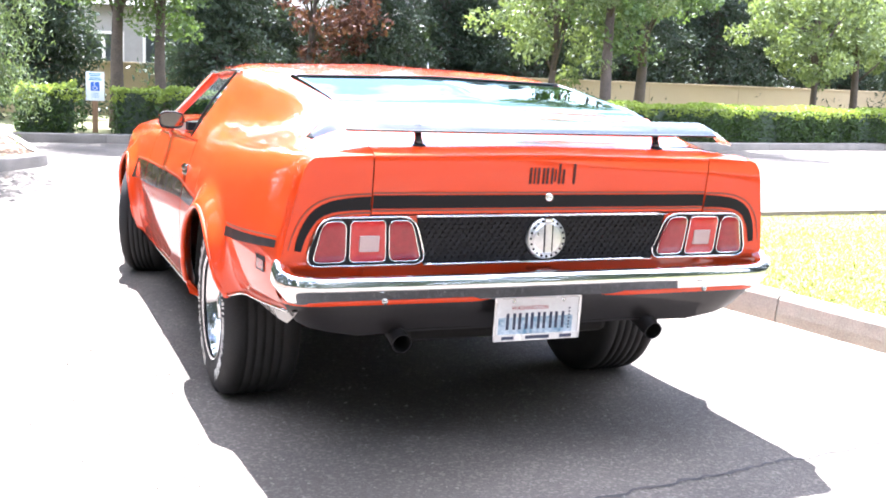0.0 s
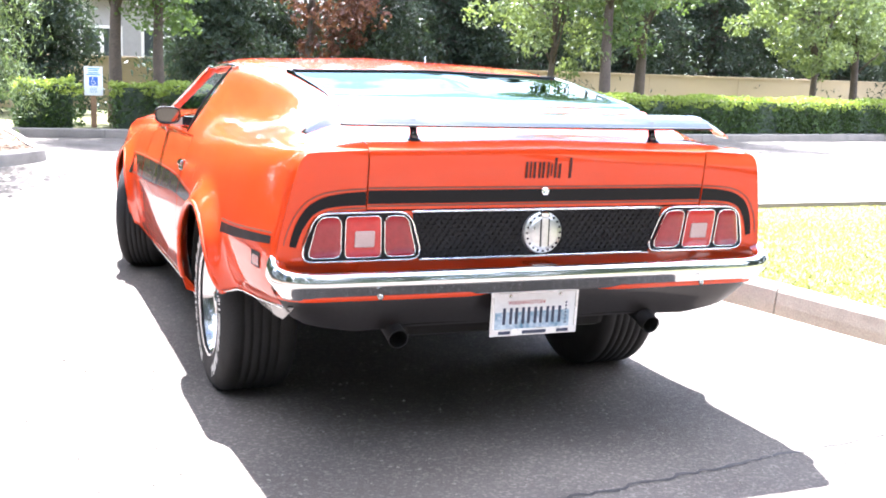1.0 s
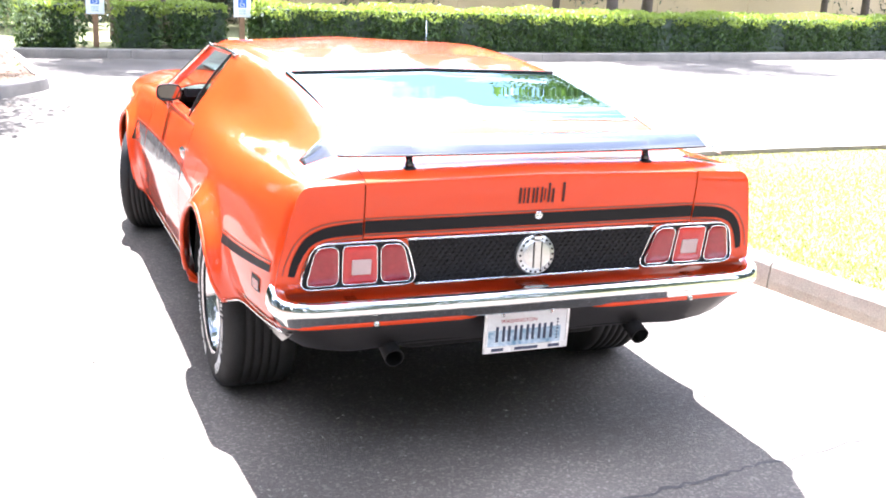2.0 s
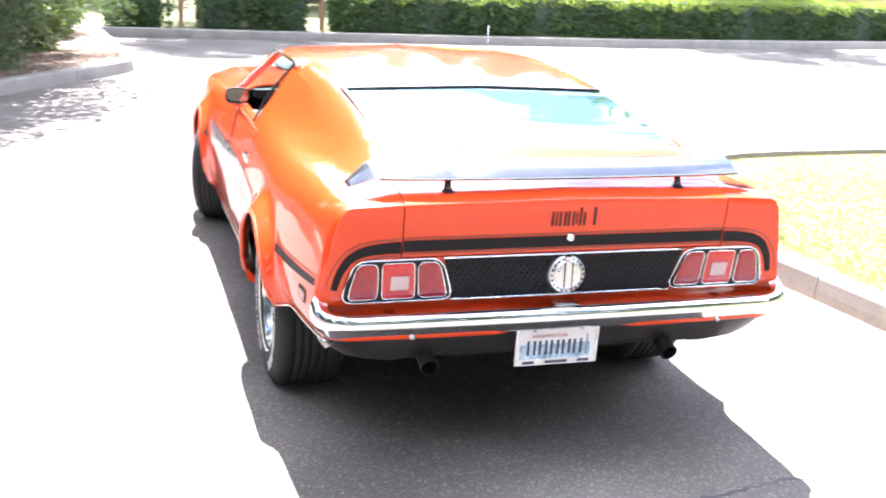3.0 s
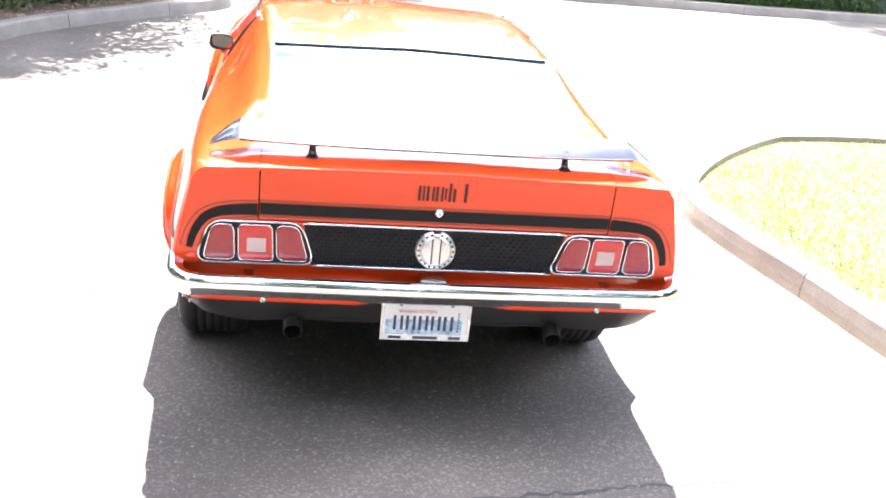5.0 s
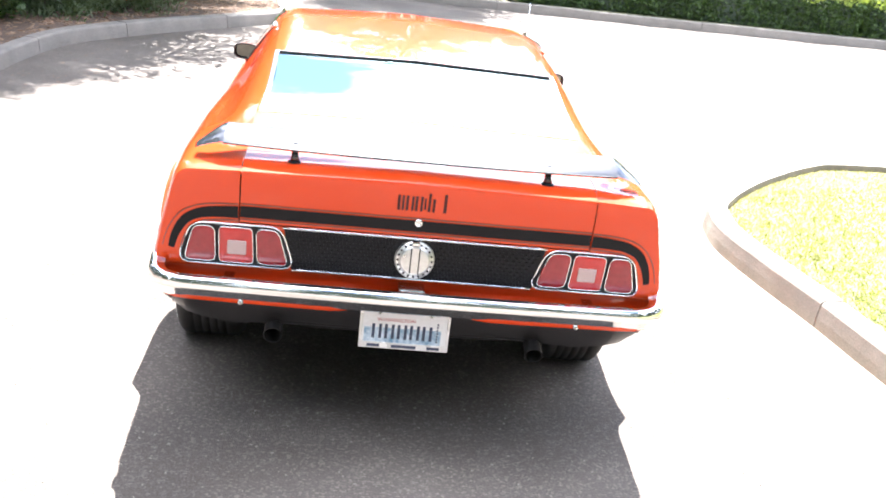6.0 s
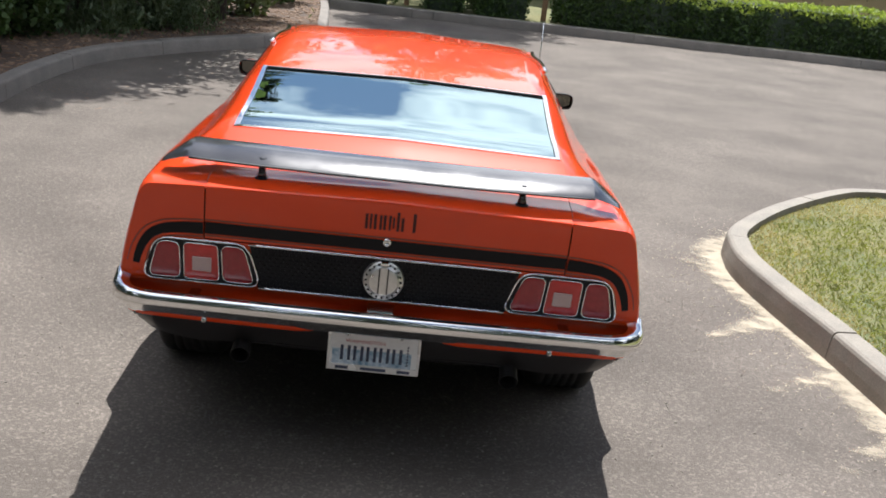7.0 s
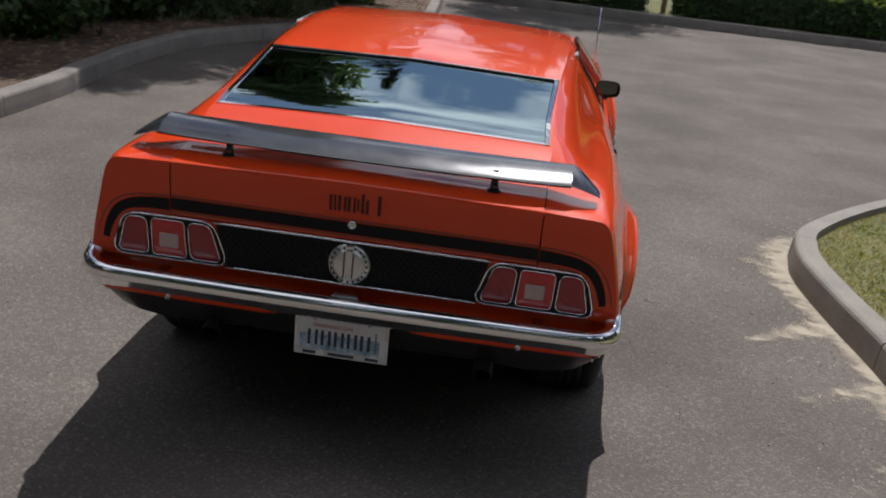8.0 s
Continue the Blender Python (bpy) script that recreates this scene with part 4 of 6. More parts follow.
plate = part("number_plate", plate_box(-0.150, 0.150, -0.074, 0.074, 0.0, 0.002), PLATE_WHITE, car, "white and pale blue number plate in a bright frame")
part("blue_field", plate_box(-0.140, 0.128, -0.058, 0.004, 0.002, 0.0026), PLATE_BLUE, plate)
bm = plate_box(-0.157, 0.157, 0.070, 0.079, 0.0, 0.006)
box_bm(-0.157, 0.157, -0.006, 0.0, -0.081, -0.056, bm, PLATE)
box_bm(-0.157, -0.147, -0.006, 0.0, -0.079, 0.079, bm, PLATE)
box_bm(0.147, 0.157, -0.006, 0.0, -0.079, 0.079, bm, PLATE)
part("plate_frame", bm, FRAME_WHITE, plate, "bright metal plate frame", bevel=0.0015)
for x in (-0.096, -0.052, -0.008, 0.036, 0.080):
    for dx in (-0.012, 0.012):
        part("number_bar", plate_box(x + dx - 0.005, x + dx + 0.005, -0.040, 0.019, 0.0026, 0.0034), PLATE_INK, plate)
for k in range(7):
    part("small_bar", plate_box(0.112, 0.118, -0.045 + k * 0.012, -0.038 + k * 0.012, 0.0026, 0.0032), PLATE_INK, plate)
part("bracket_bar", plate_box(-0.042, 0.045, -0.075, -0.063, 0.006, 0.0066), PLATE_INK, plate)
for sg in (-1, 1):
    part("bracket_oval", plate_box(sg * 0.105 - 0.022, sg * 0.105 + 0.022, -0.075, -0.063, 0.006, 0.0066), PLATE_INK, plate, bevel=0.003)
    v, f = lathe_mesh([(0.0, 0.005), (0.004, 0.005), (0.006, 0.002)], 12, "y", PLATE @ Vector((sg * 0.09, -0.002, 0.062)), -1)
    mesh_object("plate_screw", v, [q[::-1] for q in f], CHROME, plate)
text = bpy.data.curves.new("state_name", "FONT")
text.body, text.size, text.align_x, text.extrude = "WASHINGTON", 0.0195, "CENTER", 0.0003
state = new("state_name", text)
state.data.materials.append(PLATE_RED)
state.parent = plate
state.matrix_basis = PLATE @ Matrix.Translation((-0.030, -0.0036, 0.031)) @ Matrix.Rotation(radians(90), 4, "X")
state.matrix_parent_inverse = parent_matrix(plate).inverted()
part("plate_bracket", box_bm(-0.12, 0.12, 0.028, 0.09, 0.42, 0.55), UNDER, car)

# exhaust tips
for sg, z in ((-1, 0.386), (1, 0.380)):
    x = sg * 0.463
    v, f = tube_mesh([(x, 0.75, 0.36), (x, 0.45, 0.42), (x, 0.22, 0.425), (x, 0.12, 0.405), (x, 0.055, z)], [0.027, 0.027, 0.027, 0.028, 0.030], 20, caps=False)
    tip = mesh_object("exhaust_pipe", v, f, STEEL_DARK, car, "sooty turned-down exhaust pipe", solid=0.003)
    part("hanger", box_bm(x - 0.03, x - 0.015, 0.10, 0.12, 0.41, 0.52), UNDER, tip)

# ---- the car: wing on the trunk lid ----
def wing_point(s, a):
    """s across (-1 to 1), a round the profile: 0 rear edge over the top to the front and back below."""
    x = s * 0.664
    e = abs(s)
    rear_y, front_y = 0.026 + 0.030 * e ** 3, 0.176 + 0.012 * e ** 2
    ang = 2 * math.pi * a
    c, sn = math.cos(ang), math.sin(ang)
    y = (rear_y + front_y) / 2 - (front_y - rear_y) / 2 * c
    t = (1 - c) / 2
    z = 1.060 + 0.040 * t + 0.004 * math.sin(math.pi * t) + (0.0075 * sn * (0.30 + t ** 0.5 * (1.15 - t)))
    return (x, y, z)


v, f = grid_mesh(wing_point, steps(-1, 1, 40), steps(0, 1, 24))
wing = mesh_object("rear_wing", v, f, SPOILER_BLACK, car, "satin black rear wing on two pylons")
# thin black tube stands in for the dark, shaded thickness of the rear edge
pts = [Vector(wing_point(k, 0.0)) + Vector((0, 0.001, -0.002)) for k in steps(-1, 1, 40)]
v, f = tube_mesh(pts, [0.0036] * len(pts), 8)
mesh_object("wing_edge_shade", v, f, GASKET, wing, "dull black line added for the shaded trailing edge")
for sg in (-1, 1):
    def tip_point(b, a, sg=sg):
        x, y, z = wing_point(sg, a)
        k = b ** 1.3
        yc = 0.142
        return (x + sg * 0.094 * b, y + (yc - y) * 0.42 * k, z - 0.046 * k - 0.02 * k * (y - 0.097) / 0.07)
    v, f = grid_mesh(tip_point, steps(0, 1, 10), steps(0, 1, 24))
    n = len(v)
    f.append(tuple(range(n - 25, n - 1)))
    mesh_object("wing_tip", v, f if sg > 0 else [q[::-1] for q in f], SPOILER_BLACK, wing, "down-turned wing end")
    px = sg * 0.427
    v, f = tube_mesh([(px, 0.062, 1.008), (px, 0.066, 1.036), (px, 0.076, 1.077)], [0.018, 0.012, 0.014], 12)
    pylon = mesh_object("pylon", v, f, SPOILER_BLACK, wing, "black wing pylon")
    v, f = lathe_mesh([(0.0, 0.008), (0.020, 0.005), (0.024, 0.0)], 20, "z", (px, 0.062, 1.012))
    mesh_object("pylon_foot", v, f, BLACK_PLASTIC, pylon)

# ---- the car: mirrors and aerial ----
for sg in (-1, 1):
    cx, cy, cz = sg * 0.845, 2.52, 0.972

    def shell(a, b, sg=sg, cx=cx, cy=cy, cz=cz):
        r = math.sin(a) ** 0.5
        ang = b * 2 * math.pi
        sx, sz = abs(math.cos(ang)) ** 0.6 * math.copysign(1, math.cos(ang)), abs(math.sin(ang)) ** 0.6 * math.copysign(1, math.sin(ang))
        return (cx + 0.062 * r * sx, cy + 0.085 * math.cos(a), cz + 0.042 * r * sz)
    v, f = grid_mesh(shell, steps(0.001, math.pi / 2, 8), steps(0, 1, 28))
    mirror = mesh_object("door_mirror", v, f, PAINT if sg < 0 else BLACK_PLASTIC, car, "body-coloured door mirror on a stalk" if sg < 0 else "dark door mirror on a stalk", solid=0.003)
    o = [(0.056 * abs(math.cos(t)) ** 0.6 * math.copysign(1, math.cos(t)), 0.036 * abs(math.sin(t)) ** 0.6 * math.copysign(1, math.sin(t))) for t in steps(0, 2 * math.pi, 28)[:-1]]
    bm = bmesh.new()
    bm.faces.new([bm.verts.new((cx + p[0], cy + 0.008 + sg * p[0] * 0.13 - p[1] * 0.07, cz + p[1])) for p in o])
    part("mirror_glass", bm, MIRROR, mirror)
    v, f = tube_mesh([(cx + p[0] * 1.06, cy + 0.002, cz + p[1] * 1.09) for p in o + o[:1]], [0.005] * (len(o) + 1), 6, caps=False)
    mesh_object("mirror_rim", v, f, GASKET, mirror)
    v, f = tube_mesh([(cx, cy + 0.04, cz - 0.03), (cx - sg * 0.006, cy + 0.05, cz - 0.05), (cx - sg * 0.02, cy + 0.055, 0.895)], [0.016, 0.014, 0.024], 10)
    mesh_object("stalk", v, f, PAINT if sg < 0 else BLACK_PLASTIC, mirror)
v, f = tube_mesh([(0.775, 3.20, 0.88), (0.772, 3.19, 1.10), (0.768, 3.175, 1.32)], [0.006, 0.0028, 0.0022], 8)
aerial = mesh_object("aerial", v, f, CHROME, car, "thin chrome whip aerial")
v, f = lathe_mesh([(0.0, 0.035), (0.012, 0.03), (0.02, 0.0)], 12, "z", (0.775, 3.20, 0.885))
mesh_object("aerial_base", v, f, CHROME, aerial)

# ---- the car: nose ----
def nose_point(a, b):
    u = -5.0 + 10.0 * a
    x, z = section(4.70, min(abs(u), 4.9), True)
    k = 1 - 0.10 * b
    return (math.copysign(x, u) * k, 4.70 + 0.06 * math.sin(b * math.pi / 2), 0.58 + (z - 0.58) * k)


v, f = grid_mesh(nose_point, steps(0, 1, 60), steps(0, 1, 4))
mesh_object("nose_shell", v, f, PAINT, car, solid=0.006)
front_grille = part("front_grille", box_bm(-0.70, 0.70, 4.68, 4.74, 0.55, 0.74), BLACK_PLASTIC, car, "black front grille", bevel=0.01)
for sg in (-1, 1):
    v, f = lathe_mesh([(0.0, 0.03), (0.06, 0.022), (0.085, 0.008), (0.09, -0.02)], 24, "y", (sg * 0.60, 4.745, 0.645))
    mesh_object("headlamp", v, f, LENS_CLEAR, front_grille)
part("front_bumper", box_bm(-0.80, 0.80, 4.72, 4.80, 0.44, 0.54), PAINT, car, bevel=0.03)
part("front_apron", box_bm(-0.76, 0.76, 4.64, 4.72, 0.24, 0.44), ARGENT, car, bevel=0.02)

# ---- the car: wheels ----
def wheel(x, y, sg, width, steer=0.0):
    """A fat tyre with tread grooves and raised white marks, on a dished polished rim."""
    xo = x
    w = width
    R = TYRE_R
    prof = [(0.195, 0.012), (0.21, 0.002), (0.245, -0.001), (0.285, 0.002), (0.312, 0.010), (0.327, 0.022)]
    tread = [(0.334, 0.032)]
    for k in range(7):
        c = 0.045 + (w - 0.09) * k / 6
        if 0 < k < 6:
            tread += [(R, c - 0.005), (R - 0.004, c - 0.003), (R - 0.004, c + 0.003), (R, c + 0.005)]
        else:
            tread += [(R, c)]
    tread += [(0.334, w - 0.032)]
    prof = prof + tread + [(r, w - d) for r, d in reversed(prof)]
    v, f = lathe_mesh(prof, 64, "x", (xo, y, HUB_Z), -sg)
    hub = new("wheel")
    hub.empty_display_size = 0.1
    hub.matrix_basis = Matrix.Translation((xo, y, HUB_Z))
    hub.parent = car
    hub.matrix_parent_inverse = parent_matrix(car).inverted()
    tagged(hub, "wide black tyre on a polished dished wheel")
    tyre = mesh_object("tyre", v, f if sg > 0 else [q[::-1] for q in f], RUBBER, hub, "black tyre with raised white sidewall marks")
    rim = [(0.198, 0.006), (0.206, 0.0), (0.204, 0.012), (0.192, 0.020), (0.180, 0.060), (0.168, 0.085), (0.150, 0.090), (0.110, 0.078), (0.070, 0.058), (0.045, 0.050), (0.040, 0.030), (0.0, 0.026)]
    v, f = lathe_mesh(rim, 48, "x", (xo, y, HUB_Z), -sg)
    mesh_object("rim", v, f if sg < 0 else [q[::-1] for q in f], ALU, hub, "polished aluminium rim")
    for k in range(5):
        a = 2 * math.pi * k / 5 + 0.3
        bm = box_bm(-0.006, 0.006, -0.026, 0.026, 0.055, 0.172)
        for vert in bm.verts:
            vert.co.x += (vert.co.z - 0.055) * 0.24
        bmesh.ops.transform(bm, matrix=Matrix.Translation((xo - sg * 0.048, y, HUB_Z)) @ Matrix.Diagonal((-sg, 1, 1, 1)) @ Matrix.Rotation(a, 4, "X"), verts=bm.verts)
        part("spoke", bm, ALU, hub, bevel=0.004)
        v, f = lathe_mesh([(0.0, 0.0), (0.009, 0.0), (0.010, 0.016)], 8, "x", (xo - sg * 0.034, y + 0.055 * math.cos(a), HUB_Z + 0.055 * math.sin(a)), -sg)
        mesh_object("wheel_nut", v, f, CHROME, hub)
    # raised white sidewall marks, upright strokes along two arcs
    verts, faces = [], []
    rng = random.Random(4)
    for arc0 in (-1.15, 2.0):
        a = arc0
        while a < arc0 + 2.3:
            wa = rng.choice((0.018, 0.026, 0.045))
            r0, r1 = 0.246, rng.choice((0.286, 0.286, 0.266))
            b = len(verts)
            for aa, r in ((a, r0), (a + wa, r0), (a + wa, r1), (a, r1)):
                verts.append((xo + sg * 0.0016, y + r * math.cos(aa), HUB_Z + r * math.sin(aa)))
            faces.append((b, b + 1, b + 2, b + 3))
            a += wa + rng.choice((0.018, 0.022, 0.05))
    tagged(mesh_object("sidewall_mark", verts, faces, WHITE_RUBBER, tyre, "raised white sidewall marks", smooth=False, solid=0.001), kind="stuff")
    if steer:
        pivot = Vector((xo - sg * width / 2, y, HUB_Z))
        hub.matrix_basis = Matrix.Translation(pivot) @ Matrix.Rotation(radians(steer), 4, "Z") @ Matrix.Translation(-pivot) @ hub.matrix_basis


for sg in (-1, 1):
    wheel(sg * 0.905, REAR_WHEEL, sg, 0.285)
    wheel(sg * 0.925, FRONT_WHEEL, sg, 0.255, -20.0)

# the car stands slightly askew in its lane
car.matrix_basis = Matrix.Rotation(radians(0.95), 4, "Z") @ car.matrix_basis


# ---- ground, kerbs and beds ----
def sheet(name, x0, x1, y0, y1, z, mat, label, category, n=1):
    v, f = grid_mesh(lambda x, y: (x, y, z), steps(x0, x1, n), steps(y0, y1, n))
    return tagged(mesh_object(name, v, [q[::-1] for q in f], mat, smooth=False), label, category, kind="structure")


ground = sheet("ground", -400, 400, -400, 400, 0.0, ASPHALT, "worn grey asphalt of a sunlit parking lot", "ground", 40)

KERB_H = 0.15


def bed(name, outline, z, mat, label, category):
    bm = bmesh.new()
    vs = [bm.verts.new((p[0], p[1], z)) for p in outline]
    bm.faces.new(vs)
    bmesh.ops.triangulate(bm, faces=bm.faces)
    ob = part(name, bm, mat, None)
    return tagged(ob, label, category, kind="structure")


def kerb_run(name, pts, width, label, piece=1.6, mat=CONCRETE):
    """A concrete kerb along a plan line, its body inside to the left of the line, cast in lengths with narrow joints."""
    holder = thing(name, (pts[0].x, pts[0].y, 0), label, "kerb", kind="structure")
    prof = [(0.0, -0.02), (0.006, 0.06), (0.016, KERB_H - 0.022), (0.024, KERB_H - 0.008), (0.040, KERB_H), (width, KERB_H), (width + 0.004, -0.02)]
    lengths, run = [], 0.0
    chunk = [pts[0]]
    for a, b in zip(pts, pts[1:]):
        chunk.append(b)
        run += (b - a).length
        if run >= piece:
            lengths.append(chunk)
            chunk, run = [b], 0.0
    if len(chunk) > 1:
        lengths.append(chunk)
    normals = {}
    for i, p in enumerate(pts):
        d = (pts[min(i + 1, len(pts) - 1)] - pts[max(i - 1, 0)]).normalized()
        normals[tuple(p)] = Vector((-d.y, d.x, 0))
    rng = random.Random(len(pts))
    for chunk in lengths:
        verts, faces = [], []
        lift = rng.uniform(-0.003, 0.003)
        m = len(prof)
        for i, p in enumerate(chunk):
            d = Vector((0, 0, 0))
            if i == 0:
                d = (chunk[1] - chunk[0]).normalized() * 0.004
            elif i == len(chunk) - 1:
                d = (chunk[-2] - chunk[-1]).normalized() * 0.004
            n = normals[tuple(p)]
            for o, z in prof:
                verts.append((p.x + n.x * o + d.x, p.y + n.y * o + d.y, z + lift))
        for i in range(len(chunk) - 1):
            for j in range(m - 1):
                faces.append((i * m + j, (i + 1) * m + j, (i + 1) * m + j + 1, i * m + j + 1))
        faces += [tuple(range(m)), tuple((len(chunk) - 1) * m + j for j in reversed(range(m)))]
        mesh_object("kerb_stone", verts, faces, mat, holder, smooth=False)
    return holder


# grass island beside the car: the kerb comes up the lane, turns round the nose and runs off along its far side
grass_line = curve_points([(5.5, -30.0), (3.1, -6.0), (2.68, -2.5), (2.40, -0.2), (2.23, 1.0), (2.145, 1.65), (2.06, 2.15), (1.99, 2.7), (2.005, 3.05), (2.11, 3.45), (2.57, 4.15), (3.20, 4.83), (3.61, 5.06), (4.5, 5.19), (6.0, 5.26), (12.0, 5.3), (40.0, 5.6)], 8)
kerb_run("kerb_grass", list(reversed(grass_line)), 0.14, "pale concrete kerb round a grass island")
inner = []
for i, p in enumerate(grass_line):
    d = (grass_line[min(i + 1, len(grass_line) - 1)] - grass_line[max(i - 1, 0)]).normalized()
    inner.append((p.x + d.y * 0.12, p.y - d.x * 0.12))
GRASS_EDGE = inner
bed("lawn", inner + [(40.0, -30.0)], KERB_H - 0.045, TURF, "sunlit mown grass with dry patches", "lawn")

# planting island on the other side, ending in a rounded nose, and the far edge of the lot
isle_line = curve_points([(-4.6, -30.0), (-3.9, -8.0), (-3.5, 0.0), (-3.30, 4.3), (-3.36, 5.4), (-3.40, 6.6), (-3.28, 7.8), (-2.88, 8.75), (-2.35, 9.65), (-1.80, 10.5), (-1.42, 11.15), (-1.34, 11.55), (-1.42, 12.1), (-1.52, 13.2), (-1.66, 14.6), (-1.78, 15.55)], 8)
kerb_run("kerb_island", isle_line, 0.15, "grey concrete kerb of the planting island", mat=KERB_DARK)
inner2 = []
for i, p in enumerate(isle_line):
    d = (isle_line[min(i + 1, len(isle_line) - 1)] - isle_line[max(i - 1, 0)]).normalized()
    inner2.append((p.x - d.y * 0.13, p.y + d.x * 0.13))
bed("planting_bed", [(-14, -30.0)] + inner2 + [(-1.95, 15.8), (-14.0, 15.8)], KERB_H - 0.02, SOIL, "bark-covered planting bed", "bed")
far_line = curve_points([(30.0, 20.6), (22.0, 18.6), (16.0, 17.15), (12.0, 16.35), (8.0, 15.85), (4.0, 15.72), (0.0, 15.75), (-1.80, 15.85), (-14.0, 15.9)], 8)
kerb_run("kerb_far", list(reversed(far_line)), 0.14, "shaded concrete kerb at the edge of the lot", mat=KERB_DARK)
bed("verge", [(p.x, p.y + 0.12) for p in far_line] + [(-40, 16.0), (-40, 60), (60, 60), (60, 28)], KERB_H - 0.015, TURF, "lawn with bark beds behind the lot", "lawn")


# ---- foliage ----
def leaf_mesh(name, centres, size, mat, parent, seed=1, aspect=0.55, droop=0.0, flat=0.0, label="", kind=""):
    """Small folded leaves at the given centres."""
    rng = np.random.default_rng(seed)
    n = len(centres)
    c = np.asarray(centres, dtype=float)
    a = rng.normal(size=(n, 3))
    a[:, 2] = a[:, 2] * (1 - flat) - droop
    a /= np.linalg.norm(a, axis=1)[:, None]
    b = np.cross(a, rng.normal(size=(n, 3)))
    b /= np.linalg.norm(b, axis=1)[:, None]
    nn = np.cross(a, b)
    s = size * rng.uniform(0.6, 1.35, size=(n, 1))
    tip, tail = c + a * s, c - a * s
    l, r = c + b * s * aspect + nn * s * 0.18, c - b * s * aspect + nn * s * 0.18
    verts = np.stack([tail, l, tip, r], axis=1).reshape(-1, 3)
    faces = np.arange(n * 4).reshape(n, 4)
    me = bpy.data.meshes.new(name)
    me.vertices.add(n * 4)
    me.vertices.foreach_set("co", verts.ravel())
    me.loops.add(n * 4)
    me.loops.foreach_set("vertex_index", faces.ravel())
    me.polygons.add(n)
    me.polygons.foreach_set("loop_start", np.arange(0, n * 4, 4))
    me.update(calc_edges=True)
    me.validate()
    me.materials.append(mat)
    ob = new(name, me)
    if parent is not None:
        ob.parent = parent
        ob.matrix_parent_inverse = parent_matrix(parent).inverted()
    if label or kind:
        tagged(ob, label, kind=kind)
    return ob


def clump_points(rng, clumps, per, spread):
    """Leaf centres gathered in uneven clumps."""
    out = []
    for c, r in clumps:
        d = rng.normal(size=(per, 3))
        d /= np.linalg.norm(d, axis=1)[:, None]
        out.append(np.asarray(c) + d * (r * rng.uniform(0.35, 1.0, size=(per, 1)) ** 0.6) * np.array([1, 1, spread]))
    return np.concatenate(out)


def broad_tree(name, x, y, base, height, crown_r, crown_z, trunk_r, mat, seed, label, leaf=0.07, clumps=46, per=110, group=""):
    """A broadleaf tree: tapered bent trunk, limbs that end in clumps of leaves."""
    rng = np.random.default_rng(seed)
    tree = thing(name, (x, y, base), label, "tree", group)
    lean = rng.uniform(-0.12, 0.12, 2)
    trunk_top = Vector((x + lean[0] * height * 0.5, y + lean[1] * height * 0.5, base + crown_z + (height - crown_z) * 0.55))
    pts = [Vector((x, y, base - 0.05)).lerp(trunk_top, t) + Vector((0.05 * math.sin(7 * t + seed), 0.05 * math.cos(5 * t + seed), 0)) for t in steps(0, 1, 8)]
    v, f = tube_mesh(pts, [trunk_r * (1.25 if i == 0 else 1.0) * (1 - 0.75 * i / 8) for i in range(9)], 10)
    mesh_object("trunk", v, f, BARK, tree)
    cz = base + (crown_z + height) / 2
    half = (height - crown_z) / 2
    made = []
    for i in range(clumps):
        d = rng.normal(size=3)
        d /= np.linalg.norm(d)
        k = rng.uniform(0.45, 1.0)
        wob = 1 + 0.25 * math.sin(3 * math.atan2(d[1], d[0]) + seed) * (1 - abs(d[2]))
        c = (x + lean[0] * half + d[0] * crown_r * k * wob, y + lean[1] * half + d[1] * crown_r * k * wob, cz + d[2] * half * k)
        made.append((c, rng.uniform(0.20, 0.42) * crown_r * 0.75))
    for i in range(0, min(len(made), 14)):
        s = pts[3 + i % 5]
        e = Vector(made[i][0])
        mid = s.lerp(e, 0.5) + Vector((0, 0, 0.12 * (e - s).length))
        v, f = tube_mesh([s, mid, e], [trunk_r * 0.24, trunk_r * 0.15, trunk_r * 0.05], 6)
        mesh_object("limb", v, f, BARK, tree)
    leaf_mesh("crown", clump_points(rng, made, per, 0.75), leaf, mat, tree, seed, droop=0.35)
    return tree


